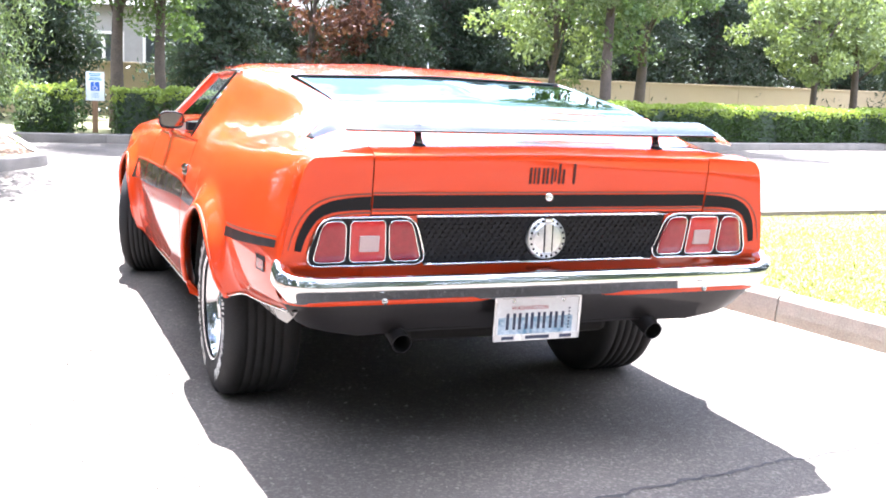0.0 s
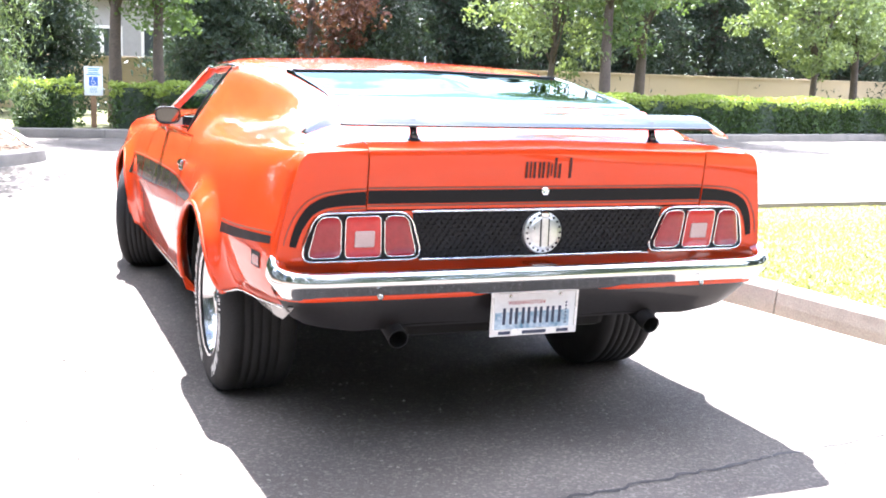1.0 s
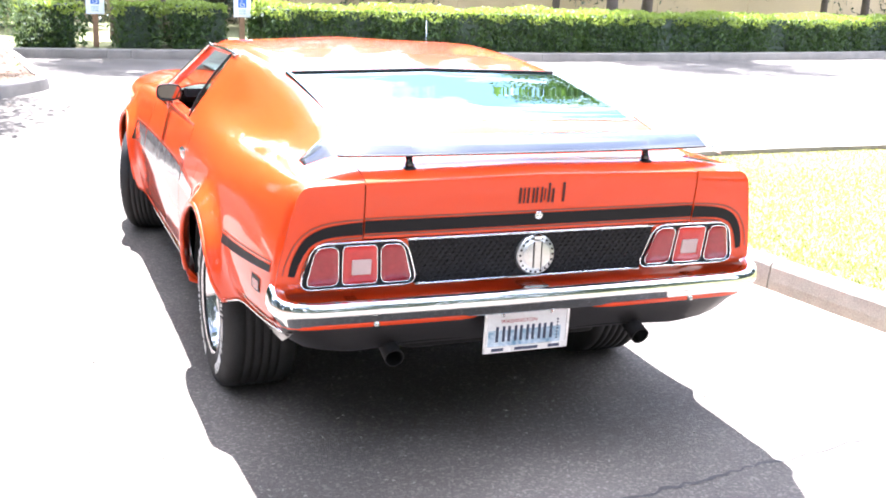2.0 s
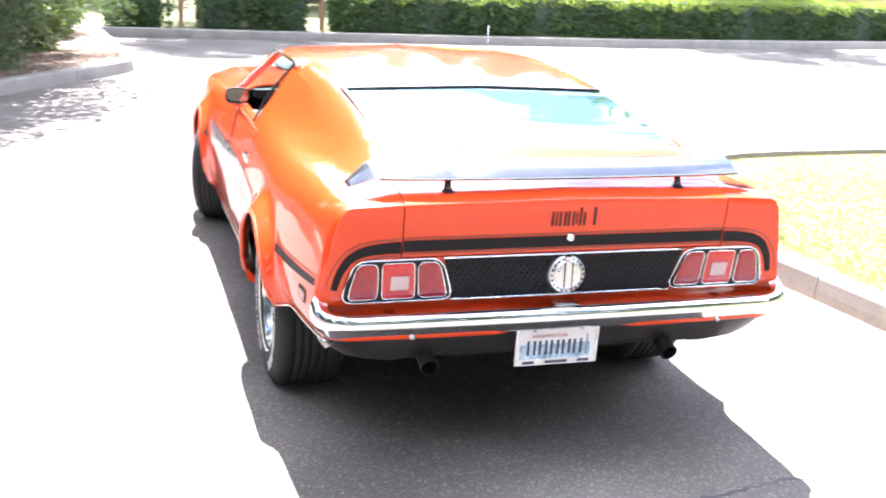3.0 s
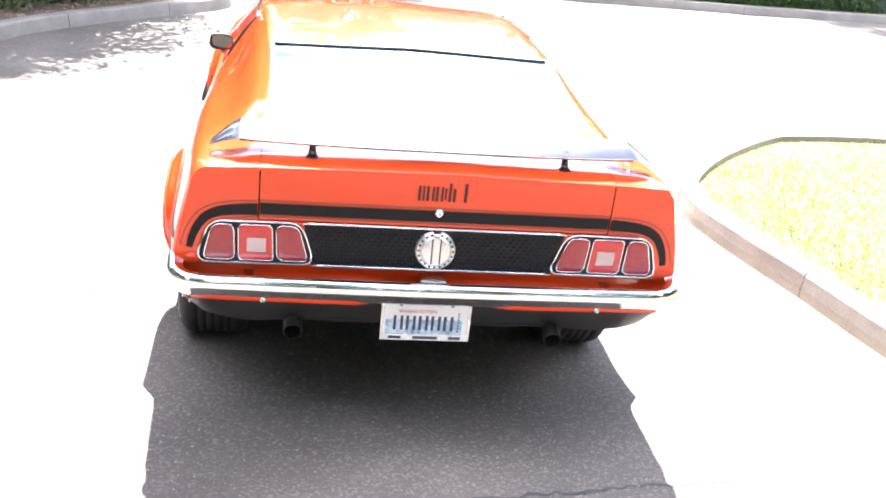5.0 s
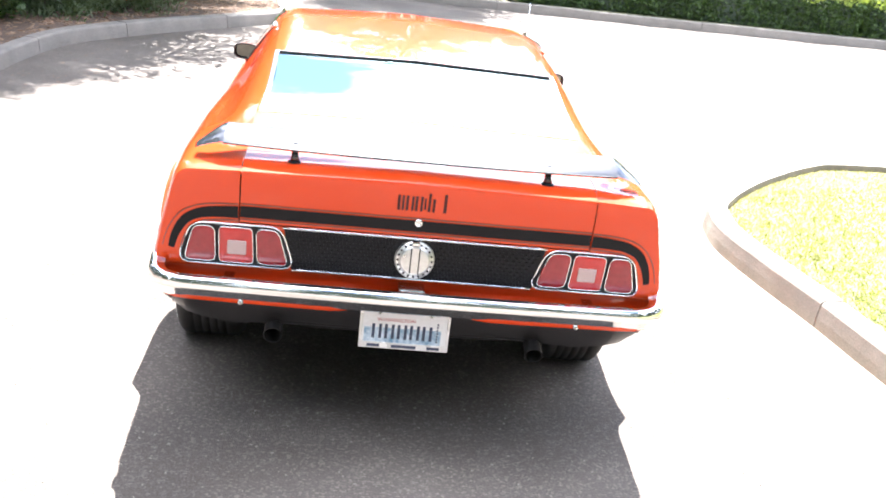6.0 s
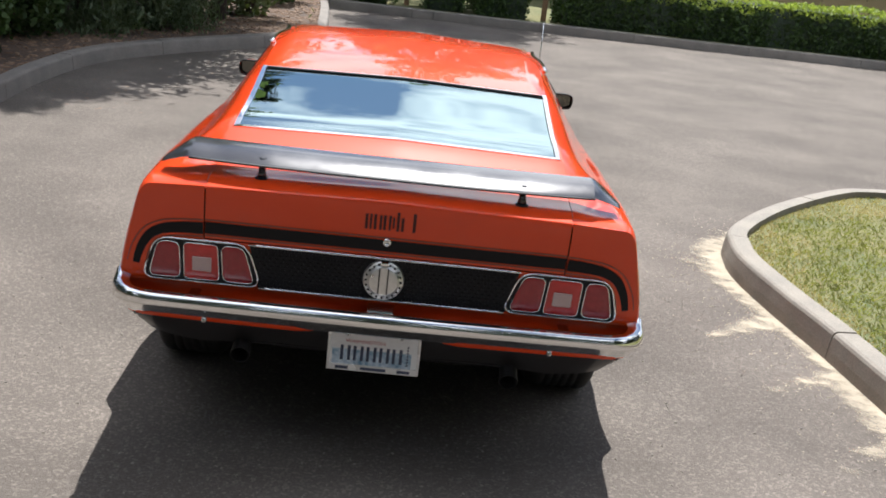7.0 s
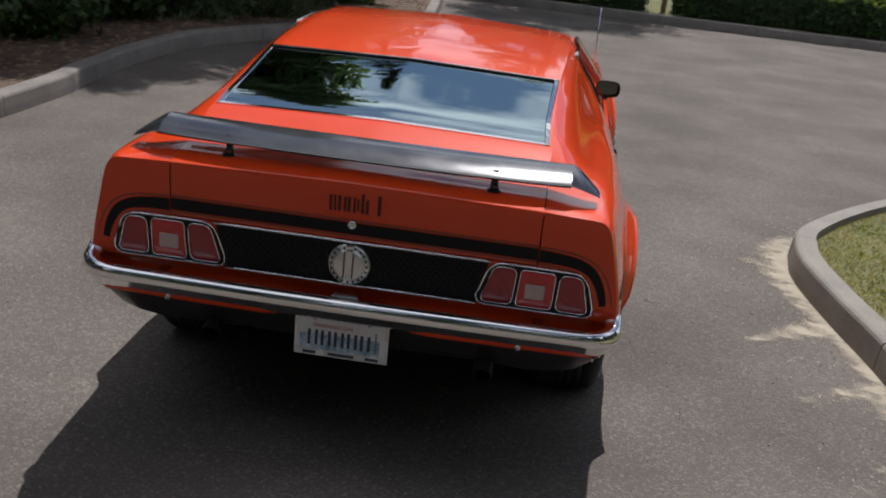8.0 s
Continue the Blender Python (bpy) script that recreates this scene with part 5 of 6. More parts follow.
def conifer(name, x, y, base, height, radius, trunk_r, mat, seed, label, low=0.06, tiers=22, per_branch=46, droop=0.35, leaf=0.09, group="", weep=False):
    """A conifer: straight trunk and drooping boughs hung with small sprays."""
    rng = np.random.default_rng(seed)
    tree = thing(name, (x, y, base), label, "tree", group)
    v, f = tube_mesh([(x, y, base - 0.05), (x + 0.04, y, base + height * 0.5), (x, y, base + height)], [trunk_r, trunk_r * 0.6, 0.012], 10)
    mesh_object("trunk", v, f, BARK, tree)
    pts, bv, bf = [], [], []
    for i in range(tiers):
        t = low + (1 - low) * (i / tiers) ** 0.9
        z = base + height * t
        r = radius * (1 - t) ** 0.75 * (min(1.0, 0.35 + 2.2 * t) if weep else 1.0) * rng.uniform(0.75, 1.15) + 0.12
        k = max(4, int(9 * (1 - 0.6 * t)))
        for b in range(k):
            a = 2 * math.pi * (b + rng.uniform(0, 0.9)) / k
            rr = r * rng.uniform(0.7, 1.15)
            zs = rng.uniform(-0.3, 0.3) * height / tiers
            dz = droop * rr * rng.uniform(0.7, 1.3)
            e = Vector((x + rr * math.cos(a), y + rr * math.sin(a), z + zs - dz))
            q, qf = tube_mesh([(x, y, z + zs), ((x + e.x) / 2, (y + e.y) / 2, z + zs - dz * 0.25), e], [trunk_r * 0.22 * (1 - t) + 0.006, 0.008, 0.003], 4)
            bf += [tuple(j + len(bv) for j in face) for face in qf]
            bv += q
            s = rng.uniform(0.12, 1.0, per_branch) ** 0.8
            w = rng.normal(size=(per_branch, 3)) * np.array([0.16, 0.16, 0.07]) * (0.3 + rr * 0.55)
            p = np.stack([x + (e.x - x) * s, y + (e.y - y) * s, z + zs - dz * s ** 1.6], axis=1) + w
            if weep:
                strand = rng.integers(0, 9, per_branch)
                p = np.stack([x + (e.x - x) * s, y + (e.y - y) * s, z + zs - dz * s ** 1.6], axis=1) + w * 0.35 + rng.normal(size=(9, 3))[strand] * np.array([0.12, 0.12, 0.02]) * (0.3 + rr * 0.4)
                p[:, 2] -= rng.uniform(0, 0.30, per_branch) * (0.4 + s) * rng.uniform(0.5, 1.4, 9)[strand]
            pts.append(p)
    tagged(mesh_object("branchwork", bv, bf, BARK, tree), kind="stuff")
    leaf_mesh("crown", np.concatenate(pts), leaf, mat, tree, seed, aspect=0.2 if weep else 0.27, droop=1.3 if weep else 0.5)
    return tree


def hedge(name, x0, x1, y, depth, z0, z1, seed, label, shift=0.0):
    """A clipped hedge: a dark twiggy core and a skin of small leaves, lumpy along its length, the topmost coloured
    paler as if sunlit.
    """
    rng = np.random.default_rng(seed)
    ob = thing(name, ((x0 + x1) / 2, y, z0), label, "hedge", "clipped hedges along the lot")
    n = int(1700 * (x1 - x0) * (1 + 0.2))
    u = rng.uniform(0, 1, n)
    face = rng.choice(4, n, p=(0.52, 0.30, 0.10, 0.08))
    px = x0 + (x1 - x0) * u
    py = np.where(face == 0, y, np.where(face == 1, y + rng.uniform(0, depth, n), y + rng.uniform(0, depth, n)))
    pz = np.where(face == 1, z1, z0 + (z1 - z0) * rng.uniform(0, 1, n))
    px = np.where(face == 2, x0, np.where(face == 3, x1, px))
    lump = 0.05 * np.sin(px * 2.3 + seed) + 0.035 * np.sin(px * 6.1 + 2 * seed) + rng.normal(size=n) * 0.035
    py = py - np.where(face == 0, lump, rng.normal(size=n) * 0.02) + shift * (px - x0)
    pz = pz + np.where(face == 1, 0.6 * lump, 0.0)
    px = px + np.where(face == 2, -lump, np.where(face == 3, lump, 0.0))
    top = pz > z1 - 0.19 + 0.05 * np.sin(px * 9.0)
    pts = np.stack([px, py, np.maximum(pz, z0 + 0.02)], axis=1)
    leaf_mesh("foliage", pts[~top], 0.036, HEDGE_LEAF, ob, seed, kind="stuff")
    leaf_mesh("sunlit_top_leaves", pts[top], 0.036, SUNLIT_TOP_LEAF, ob, seed + 1, label="top leaves coloured paler as if sunlit", kind="stuff")
    s = shift * (x1 - x0)
    v = [(x0 + 0.05, y + 0.06, z0 - 0.1), (x1 - 0.05, y + 0.06 + s, z0 - 0.1), (x1 - 0.05, y + depth - 0.06 + s, z0 - 0.1), (x0 + 0.05, y + depth - 0.06, z0 - 0.1)]
    v += [(p[0], p[1], z1 - 0.07) for p in v]
    mesh_object("twig_core", v, [(3, 2, 1, 0), (4, 5, 6, 7), (0, 1, 5, 4), (1, 2, 6, 5), (2, 3, 7, 6), (3, 0, 4, 7)], DARK_NEEDLE, ob, smooth=False)
    return ob


H0 = KERB_H
hedge("hedge", -1.75, -0.80, 16.12, 0.75, H0, 0.895, 3, "dark clipped hedge with sunlit top beside a sign")
hedge("hedge", -0.22, 0.55, 16.12, 0.75, H0, 0.895, 5, "short clipped hedge with sunlit top")
hedge("hedge", 0.70, 1.66, 16.12, 0.75, H0, 0.895, 7, "short clipped hedge with sunlit top")
hedge("hedge", 2.22, 8.50, 16.10, 0.85, H0, 0.895, 9, "long clipped hedge, dark face and sunlit top", 0.02)
hedge("hedge", 8.60, 18.5, 16.28, 0.9, H0, 0.88, 11, "long clipped hedge, dark face and sunlit top", 0.14)
hedge("hedge", 18.6, 27.0, 18.0, 0.9, H0, 0.88, 13, "long clipped hedge, dark face and sunlit top", 0.24)

# ---- accessible parking signs ----
def parking_sign(x, y):
    s = thing("parking_sign", (x, y, H0), "blue and white accessible parking sign on a wooden post", "sign", "parking signs by the hedge")
    part("post", box_bm(x - 0.045, x + 0.045, y - 0.045, y + 0.045, H0 - 0.1, 1.02), POST_WOOD, s, "weathered wooden post", bevel=0.006)
    board = part("board", box_bm(x - 0.150, x + 0.150, y - 0.056, y - 0.050, 0.675, 1.16), SIGN_WHITE, s, "white sign board with rounded corners", bevel=0.004)
    yb = y - 0.058
    part("symbol_field", box_bm(x - 0.072, x + 0.072, yb - 0.001, yb + 0.002, 0.84, 0.99), SIGN_BLUE, board, "blue symbol field")
    # symbol as plain strokes: head dot, back, seat, leg and wheel
    v, f = lathe_mesh([(0.0, 0.0), (0.011, 0.0)], 12, "y", (x - 0.012, yb - 0.003, 0.970))
    mesh_object("symbol_dot", v, f, SIGN_WHITE, board)
    ring = [(x - 0.004 + 0.034 * math.cos(a), yb - 0.003, 0.893 + 0.034 * math.sin(a)) for a in steps(2.2, 6.0, 16)]
    v, f = tube_mesh(ring, [0.005] * len(ring), 6)
    mesh_object("symbol_wheel", v, f, SIGN_WHITE, board)
    v, f = tube_mesh([(x - 0.012, yb - 0.003, 0.955), (x - 0.010, yb - 0.003, 0.910), (x + 0.022, yb - 0.003, 0.908), (x + 0.040, yb - 0.003, 0.868)], [0.006] * 4, 6)
    mesh_object("symbol_stroke", v, f, SIGN_WHITE, board)
    for z, w in ((1.125, 0.10), (1.095, 0.08), (1.055, 0.09), (1.025, 0.11)):
        part("text_bar", box_bm(x - w, x + w, yb - 0.001, yb + 0.002, z - 0.009, z + 0.009), SIGN_TEAL, board)
    for z in (0.800, 0.770, 0.735):
        part("text_bar", box_bm(x - 0.06, x + 0.06, yb - 0.001, yb + 0.002, z - 0.005, z + 0.005), SIGN_TEAL, board)


parking_sign(-0.50, 16.55)
parking_sign(1.95, 16.45)

# ---- trees and what stands behind the hedge ----
broad_tree("tree", -0.05, 18.3, H0, 8.2, 1.7, 1.6, 0.14, MID_LEAF, 21, "street tree with dark trunk and drooping green leaves", clumps=80, per=170, leaf=0.05)
broad_tree("tree", 0.80, 18.0, H0, 7.6, 1.7, 1.45, 0.12, MID_LEAF, 22, "street tree with drooping sunlit leaves", clumps=86, per=170, leaf=0.05)
broad_tree("tree", 10.2, 20.9, H0, 5.6, 2.15, 1.15, 0.11, LIGHT_LEAF, 23, "leafy tree with pale sunlit crown behind the hedge", clumps=60, per=190, leaf=0.058)
broad_tree("tree", 13.1, 21.6, H0, 6.4, 1.8, 1.9, 0.17, MID_LEAF, 24, "dark-trunked leafy tree behind the hedge", clumps=46, per=190, leaf=0.058)
broad_tree("tree", 17.8, 20.8, H0, 5.2, 2.1, 1.2, 0.11, LIGHT_LEAF, 25, "leafy tree with bright pale crown behind the hedge", clumps=60, per=190, leaf=0.058)
broad_tree("tree", 19.6, 21.4, H0, 5.6, 1.8, 1.6, 0.13, LIGHT_LEAF, 26, "leafy tree with bright pale crown behind the hedge", clumps=50, per=190, leaf=0.058)
broad_tree("tree", 5.1, 24.5, H0, 6.0, 1.9, 1.2, 0.11, PLUM_LEAF, 27, "reddish-leaved plum tree near the wall", clumps=46)
broad_tree("tree", 10.9, 19.5, H0, 11.0, 2.0, 1.9, 0.15, MID_LEAF, 28, "tall leafy tree behind the hedge", clumps=110, per=130)
for k, (x, y, h, r) in enumerate(((-1.35, 22.3, 6.0, 1.7), (2.5, 22.6, 5.4, 2.0), (7.2, 26.0, 6.4, 2.8), (9.9, 27.5, 8.8, 2.8), (12.4, 26.6, 8.6, 2.8), (15.4, 26.4, 8.4, 2.8), (22.5, 26.0, 8.5, 2.8), (25.8, 25.0, 8.0, 2.8), (4.4, 27.2, 6.0, 2.8), (-6.2, 23.5, 8.5, 2.6), (-5.2, 26.6, 14.8, 3.2), (-9.2, 25.6, 15.0, 3.4), (-11.5, 20.0, 14.0, 3.2), (18.8, 27.0, 8.8, 2.9), (29.5, 26.0, 8.4, 2.8))):
    conifer("conifer", x, y, H0, h, r, 0.17, DARK_NEEDLE, 40 + k, "tall dark conifer behind the wall and hedge", low=0.12, tiers=26, per_branch=190, leaf=0.075, group="dark conifers")
for k in range(19):
    conifer("conifer", -14 + 2.8 * k, 38.5 + 1.5 * math.sin(2.3 * k), 0.0, 9.4 + 0.9 * math.sin(1.7 * k) + (1.2 if k > 9 else 0.0), 3.0, 0.2, DARK_NEEDLE, 160 + k, "dark conifer far behind the house", low=0.04, tiers=18, per_branch=70, leaf=0.22, group="dark conifers")

for k in range(9):
    conifer("conifer", 10.8 + 2.5 * k, 30.6 + 0.8 * math.sin(1.9 * k), 0.0, 9.6 + 0.8 * math.sin(2.9 * k), 2.8, 0.2, DARK_NEEDLE, 190 + k, "dark conifer behind the tan wall", low=0.05, tiers=20, per_branch=170, leaf=0.13, group="dark conifers")

# planting island: weeping cedars and shrubs
conifer("cedar", -3.45, 10.3, H0, 9.6, 2.35, 0.19, CEDAR, 60, "tall cedar overhanging the lot from the island", low=0.27, tiers=24, per_branch=260, droop=0.25, leaf=0.10)
conifer("cedar", -3.95, 9.3, H0, 4.2, 1.15, 0.10, CEDAR, 61, "weeping cedar with hanging grey-green fronds on the island", low=0.05, tiers=16, per_branch=420, droop=0.55, leaf=0.05, weep=True)
conifer("cedar", -2.85, 11.5, H0, 4.8, 1.95, 0.12, CEDAR, 62, "weeping cedar with hanging fronds on the island", low=0.30, tiers=17, per_branch=800, droop=0.40, leaf=0.036, weep=True)
conifer("cedar", -3.25, 10.05, H0, 4.6, 1.05, 0.09, CEDAR, 65, "weeping cedar with long hanging fronds on the island", low=0.10, tiers=16, per_branch=520, droop=0.6, leaf=0.04, weep=True)
# extra evergreen, added only to throw shade over the bed
conifer("cedar", -4.5, 12.7, H0, 8.6, 2.1, 0.17, DARK_NEEDLE, 66, "tall dark evergreen added to shade the planting bed", low=0.16, tiers=22, per_branch=200, droop=0.3, leaf=0.10)
conifer("cedar", -5.2, 7.4, H0, 4.8, 1.5, 0.12, DARK_NEEDLE, 63, "dark evergreen at the island's edge", low=0.03, tiers=16, per_branch=60, droop=0.4, leaf=0.08)
conifer("cedar", -5.4, 4.2, H0, 4.6, 1.5, 0.12, DARK_NEEDLE, 64, "dark evergreen at the island's edge", low=0.03, tiers=16, per_branch=60, droop=0.4, leaf=0.08)


def shrub(x, y, r, h, mat, seed, label, n=3200):
    rng = np.random.default_rng(seed)
    ob = thing("shrub", (x, y, H0), label, "shrub", "shrubs on the planting island")
    for k in range(5):
        a = 2 * math.pi * k / 5
        v, f = tube_mesh([(x, y, H0 - 0.02), (x + 0.3 * r * math.cos(a), y + 0.3 * r * math.sin(a), H0 + 0.5 * h), (x + 0.6 * r * math.cos(a), y + 0.6 * r * math.sin(a), H0 + 0.85 * h)], [0.018, 0.012, 0.004], 6)
        mesh_object("stem", v, f, BARK, ob)
    cl = []
    for _ in range(26):
        d = rng.normal(size=3)
        d /= np.linalg.norm(d)
        cl.append(((x + d[0] * r * 0.75, y + d[1] * r * 0.75, H0 + h * (0.5 + 0.42 * d[2])), 0.33 * r))
    leaf_mesh("foliage", clump_points(rng, cl, n // 26, 0.9), 0.042, mat, ob, seed)


shrub(-2.55, 12.2, 0.62, 1.05, LIGHT_LEAF, 71, "pale green leafy shrub on the planting bed")
shrub(-3.5, 9.9, 0.6, 0.8, HEDGE_LEAF, 72, "low dark shrub under the cedars")
shrub(-2.55, 14.6, 0.7, 1.0, HEDGE_LEAF, 73, "dark leafy shrub on the planting bed")
shrub(-4.4, 8.2, 0.7, 0.9, HEDGE_LEAF, 74, "dark leafy shrub on the planting bed")

shrub(-4.6, 10.8, 0.8, 1.1, HEDGE_LEAF, 75, "dark leafy shrub on the planting bed")
shrub(-4.5, 6.6, 0.7, 0.8, HEDGE_LEAF, 76, "dark leafy shrub on the planting bed")
shrub(-4.6, 5.0, 0.7, 0.9, HEDGE_LEAF, 77, "dark leafy shrub on the planting bed")

# tan wall and the house behind it
wall = thing("wall_back", (10, 24.4, 0), "tan stucco boundary wall with a capped top", "wall", kind="structure")
for x in range(-18, 36, 3):
    part("wall_panel", box_bm(x + 0.006, x + 2.994, 24.32, 24.48, 0.0, 1.34), TAN_WALL, wall)
    part("wall_cap", box_bm(x, x + 3.0, 24.28, 24.52, 1.34, 1.40), TAN_WALL, wall, bevel=0.01)

house = thing("house", (1.5, 30, 0), "pale grey house with white-framed windows behind the wall", "house")
part("wall", box_bm(-6.5, 9.5, 29.0, 36.0, 0.0, 3.0), GREY_SIDING, house)
for k in range(19):
    part("siding_board", box_bm(-6.5, 9.5, 28.985 - 0.004, 29.0, 0.20 + 0.15 * k, 0.335 + 0.15 * k), GREY_SIDING, house)
for x in (-4.2, -1.9, 0.4, 2.0, 3.6, 6.4):
    w = part("window", box_bm(x - 0.55, x + 0.55, 28.93, 28.99, 1.15, 2.25), WHITE_TRIM, house, "white-framed window", bevel=0.01)
    for s in (-1, 1):
        part("pane", box_bm(x + s * 0.26 - 0.21, x + s * 0.26 + 0.21, 28.915, 28.935, 1.23, 2.17), PANE, w)
    part("sill", box_bm(x - 0.62, x + 0.62, 28.88, 28.99, 1.08, 1.15), WHITE_TRIM, w)
v = [(-7.0, 28.5, 2.95), (10.0, 28.5, 2.95), (10.0, 36.5, 2.95), (-7.0, 36.5, 2.95), (-7.0, 32.5, 5.0), (10.0, 32.5, 5.0)]
mesh_object("roof", v, [(0, 1, 5, 4), (3, 4, 5, 2), (0, 4, 3), (1, 2, 5), (0, 3, 2, 1)], ROOFING, house, "dark shingle roof", smooth=False)

# tall trees added out of view round the lot to block sky light; they mirror in the car
ring = [(x, -10.2 - 1.2 * math.sin(x * 0.9)) for x in range(-12, 16, 3)] + [(-8.6 - 0.7 * math.sin(y), y) for y in range(-7, 13, 3)] + [(12.6 + 0.8 * math.sin(2 * y), y) for y in range(-7, 4, 3)]
for k, (x, y) in enumerate(ring):
    conifer("conifer", x, y, 0.1, 12.5 + 1.5 * math.sin(3.1 * k), 2.8, 0.2, DARK_NEEDLE, 110 + k, "tall dark conifer added out of view at the edge of the lot", low=0.05, tiers=20, per_branch=130, leaf=0.15, group="dark conifers")


# ---- ground cover and litter ----
def inside(p, poly):
    """Whether a plan point lies inside an outline."""
    x, y = p
    hit = False
    for (x0, y0), (x1, y1) in zip(poly, poly[1:] + poly[:1]):
        if (y0 > y) != (y1 > y) and x < x0 + (y - y0) * (x1 - x0) / (y1 - y0):
            hit = not hit
    return hit


def blades(name, pts, height, mat, seed, label, category):
    """Grass blades: thin bent triangles standing at the given points."""
    rng = np.random.default_rng(seed)
    verts, faces = [], []
    for x, y, z in pts:
        a = rng.uniform(0, 2 * math.pi)
        h = height * rng.uniform(0.5, 1.3)
        w = 0.0036
        dx, dy = math.cos(a), math.sin(a)
        lean = rng.uniform(0.3, 1.4) * h
        b = len(verts)
        verts += [(x - dy * w, y + dx * w, z), (x + dy * w, y - dx * w, z), (x + dx * lean * 0.4 + dy * w * 0.6, y + dy * lean * 0.4 - dx * w * 0.6, z + h * 0.65), (x + dx * lean, y + dy * lean, z + h)]
        faces += [(b, b + 1, b + 2), (b, b + 2, b + 3)]
    ob = mesh_object(name, verts, faces, mat, smooth=False)
    return tagged(ob, label, category, kind="stuff")


LAWN_Z = KERB_H - 0.045
rng = np.random.default_rng(5)
lawn_outline = [tuple(p) for p in GRASS_EDGE if -3 < p[1]] + [(40.0, -3.0)]
near, dry = [], []
while len(near) < 52000:
    x = 1.95 + 5.0 * rng.uniform() ** 1.5
    y = rng.uniform(-0.6, 5.2)
    if inside((x, y), lawn_outline):
        edge = min(math.hypot(x - q[0], y - q[1]) for q in GRASS_EDGE[8:100:2])
        patch = math.sin(1.9 * x + 1.2) * math.sin(1.5 * y + 0.4) + 0.5 * math.sin(4.7 * x - 3.1 * y)
        (dry if rng.uniform() < (0.8 if edge < 0.10 + 0.10 * abs(math.sin(2.7 * y + x)) else 0.05 + 0.45 * (patch > 0.55) + 0.5 * (x > 3.2 and y > 4.3)) else near).append((x, y, LAWN_Z - 0.004))
blades("grass", near, 0.022, BLADE, 6, "short green lawn grass on the island", "grass")
blades("dry_grass", dry, 0.020, DRY, 7, "dry straw-coloured grass along the kerb", "grass")


def litter(name, pts, size, mat, seed, label, category, thick=0.25):
    """Small chips lying about: flattened irregular lumps."""
    rng = np.random.default_rng(seed)
    verts, faces = [], []
    for x, y, z in pts:
        s = size * rng.uniform(0.4, 1.5)
        a = rng.uniform(0, 2 * math.pi)
        c, d = math.cos(a), math.sin(a)
        b = len(verts)
        lx, ly, lz = s, s * rng.uniform(0.25, 0.7), s * thick
        for ux, uy, uz in ((-1, -1, 0), (1, -1, 0), (1, 1, 0), (-1, 1, 0), (-0.6, -0.5, 1), (0.7, -0.6, 1), (0.5, 0.6, 1), (-0.7, 0.5, 1)):
            px, py = ux * lx * rng.uniform(0.7, 1.1), uy * ly * rng.uniform(0.7, 1.1)
            verts.append((x + px * c - py * d, y + px * d + py * c, z + uz * lz))
        faces += [tuple(b + i for i in q) for q in ((4, 5, 6, 7), (0, 1, 5, 4), (1, 2, 6, 5), (2, 3, 7, 6), (3, 0, 4, 7))]
    return tagged(mesh_object(name, verts, faces, mat, smooth=False), label, category, kind="stuff")


chips = []
bed_outline = [(-7.0, 3.0)] + [tuple(p) for p in inner2 if p[1] > 3] + [(-7.0, 15.5)]
while len(chips) < 5200:
    x, y = -1.3 - 4.2 * rng.uniform() ** 1.4, rng.uniform(3.5, 15.5)
    if inside((x, y), bed_outline):
        chips.append((x, y, KERB_H - 0.022))
litter("wood_chips", chips, 0.035, CHIP, 9, "brown bark and wood chips on the planting bed", "mulch")
fallen = [(-3.3 + 1.1 * rng.uniform() + 0.5 * (y0 - 8) * (y0 > 8) + rng.normal() * 0.1, y0, 0.0) for y0 in rng.uniform(5.5, 11, 420)]
fallen = [p for p in fallen if not inside((p[0], p[1]), bed_outline)]
litter("fallen_leaves", fallen[:160], 0.014, CHIP, 10, "dry leaves along the island kerb", "leaves", 0.1)
grit = [(rng.uniform(-3.2, 2.2), -2.6 + 6.0 * rng.uniform() ** 1.3, 0.0) for _ in range(4200)]
litter("grit", grit, 0.0045, CONCRETE, 12, "loose pale grit on the asphalt", "grit", 0.5)

# sand washed out along the grass kerb
wash_line = [p for p in grass_line if -2.2 < p.y < 4.2 and p.x < 3.4]
TONGUES = (((1.70, 3.04), (2.04, 2.92), 0.055), ((1.62, 1.73), (2.04, 2.06), 0.075), ((1.72, 1.12), (2.18, 1.38), 0.06), ((1.85, 0.45), (2.32, 0.78), 0.07), ((1.95, -0.55), (2.45, -0.2), 0.08), ((2.10, 3.85), (2.30, 3.75), 0.06))


def tongue_cover(x, y):
    """Streaks of sand that reach out into the lot."""
    best = 0.0
    for (x0, y0), (x1, y1), w in TONGUES:
        t = min(1.0, max(0.0, ((x - x0) * (x1 - x0) + (y - y0) * (y1 - y0)) / ((x1 - x0) ** 2 + (y1 - y0) ** 2)))
        d = math.hypot(x - x0 - t * (x1 - x0), y - y0 - t * (y1 - y0))
        best = max(best, (0.48 + 0.20 * t) * math.exp(-(d / (1.4 * w * (0.5 + t))) ** 2))
    return best


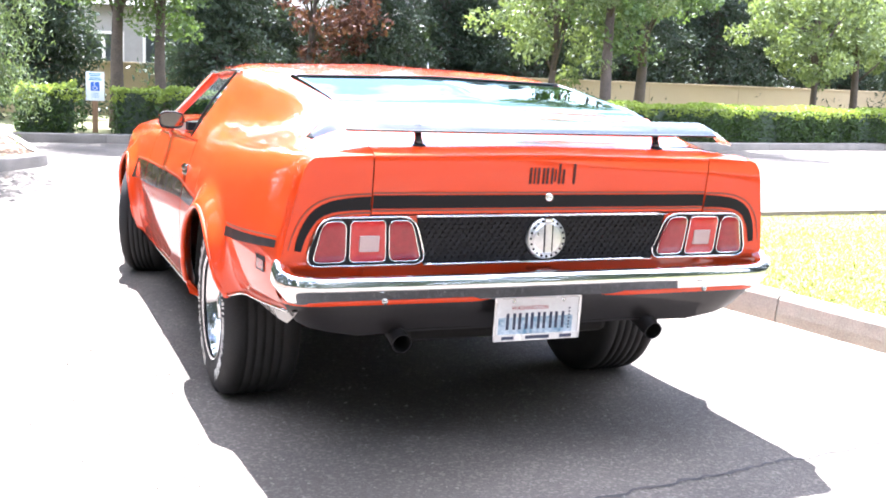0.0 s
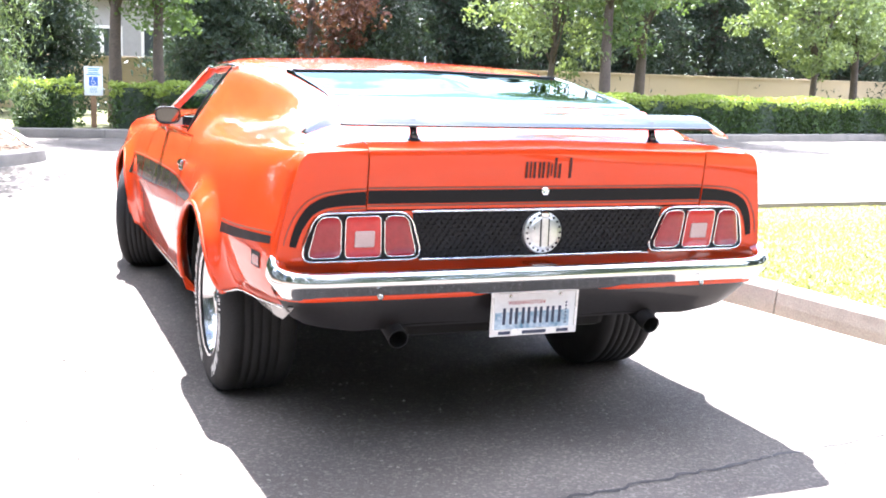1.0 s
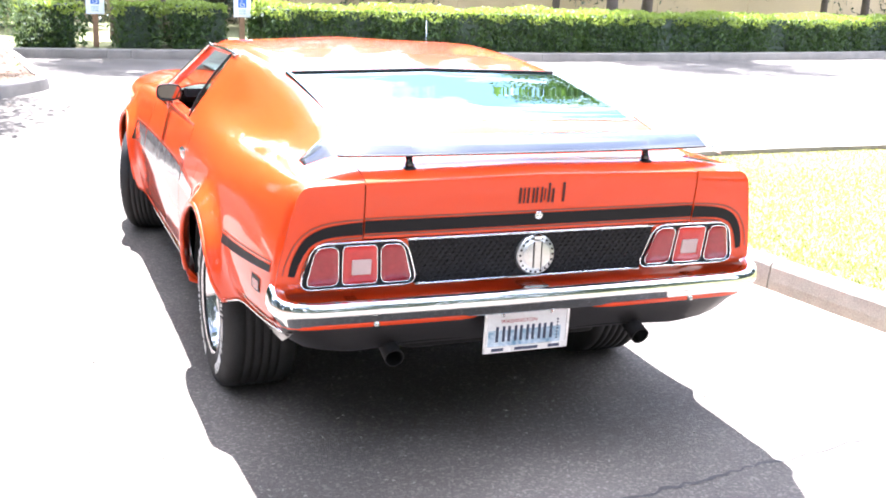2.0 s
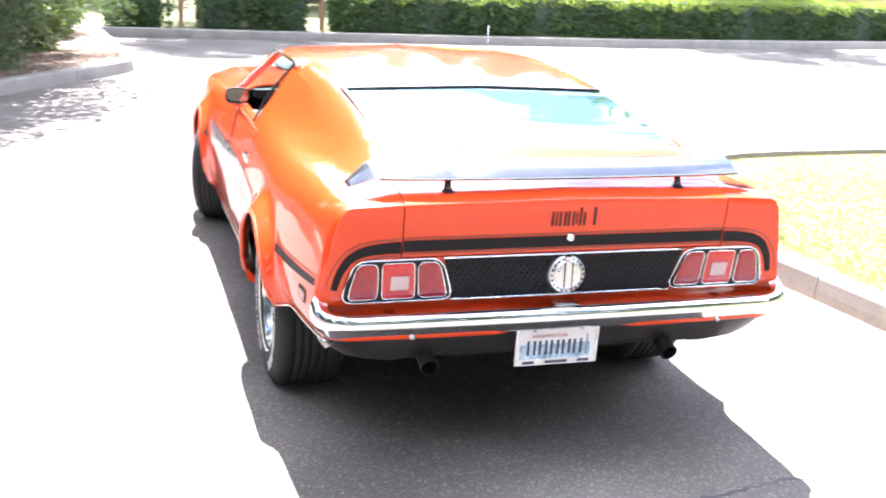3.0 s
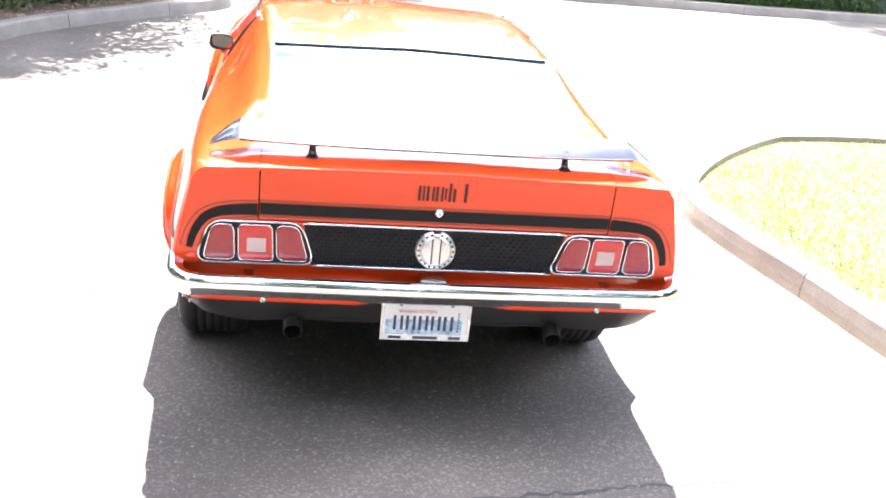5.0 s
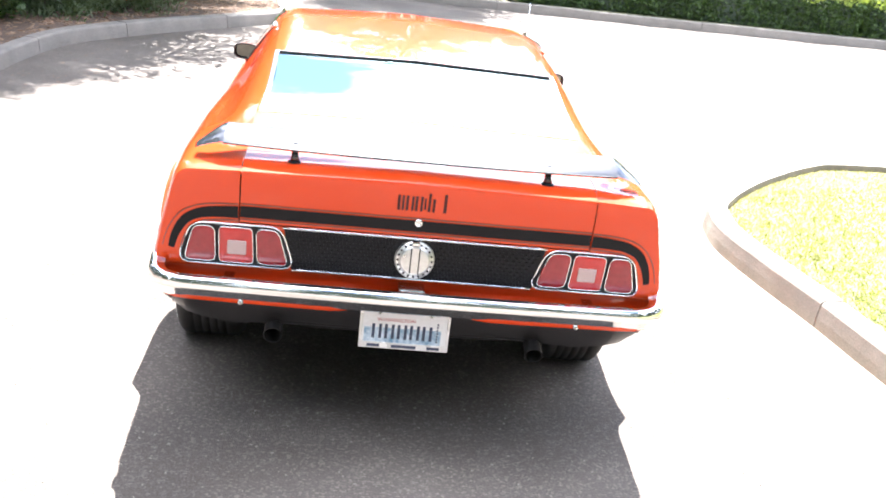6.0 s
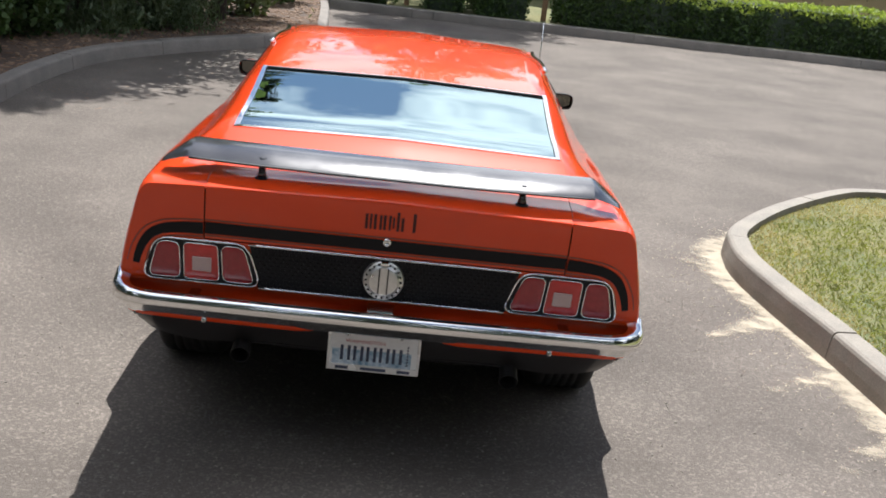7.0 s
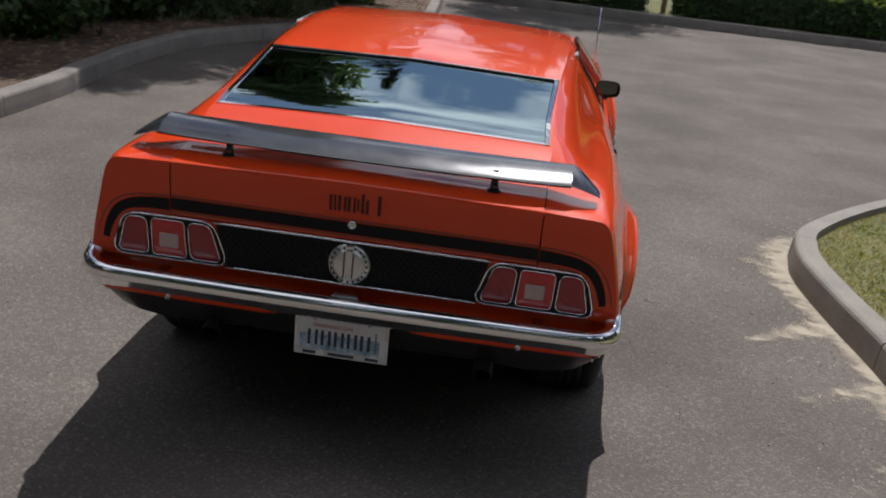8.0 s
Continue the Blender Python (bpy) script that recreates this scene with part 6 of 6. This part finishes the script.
verts, faces, cover = [], [], []
COLS = 26
for i, p in enumerate(wash_line):
    d = (wash_line[min(i + 1, len(wash_line) - 1)] - wash_line[max(i - 1, 0)]).normalized()
    n = Vector((-d.y, d.x, 0))
    near_end = min(1.0, (p.y + 2.2) / 1.0) * min(1.0, (4.2 - p.y) / 0.7)
    band = 0.19 + 0.07 * math.sin(2.3 * p.y + 0.6)
    for j in range(COLS + 1):
        t = j / COLS
        q = p + n * (0.62 * t - 0.01)
        verts.append((q.x, q.y, 0.004))
        cover.append((max(0.68 * math.exp(-(0.62 * t / band) ** 2), tongue_cover(q.x, q.y)) if j < COLS else 0.0) * near_end)
k = COLS + 1
faces = [(i * k + j, i * k + j + 1, (i + 1) * k + j + 1, (i + 1) * k + j) for i in range(len(wash_line) - 1) for j in range(COLS)]
wash = tagged(mesh_object("sand_wash", verts, faces, SAND_WASH), "pale sand washed out along the kerb", "sand", kind="stuff")
wash.data.attributes.new("cover", "FLOAT", "POINT").data.foreach_set("value", cover)
sand_grains = []
for p in wash_line:
    for _ in range(60):
        x, y = p.x - abs(rng.normal()) * 0.22 - 0.02, p.y + rng.normal() * 0.06
        if rng.uniform() < 0.25 + 1.5 * tongue_cover(x, y):
            sand_grains.append((x, y, 0.0))
litter("sand_grains", sand_grains, 0.0045, SAND, 14, "scattered sand on the asphalt", "sand", 0.4)

# old pavement seam behind the car, with crumbling edges
seam = curve_points([(-1.2, -0.62), (-0.4, -0.47), (0.05, -0.41), (0.5, -0.33), (1.0, -0.25), (1.6, -0.16), (2.3, -0.05)], 14)
verts, faces = [], []
rng2 = random.Random(77)
for i, p in enumerate(seam):
    w = 0.004 + 0.007 * rng2.random()
    o = 0.012 * rng2.uniform(-1, 1)
    verts += [(p.x, p.y + o - w, 0.002), (p.x, p.y + o + w, 0.002)]
faces = [(2 * i, 2 * i + 2, 2 * i + 3, 2 * i + 1) for i in range(len(seam) - 1)]
tagged(mesh_object("pavement_seam", verts, faces, TAR, smooth=False), "dark crumbling seam in the asphalt", "seam", kind="structure")
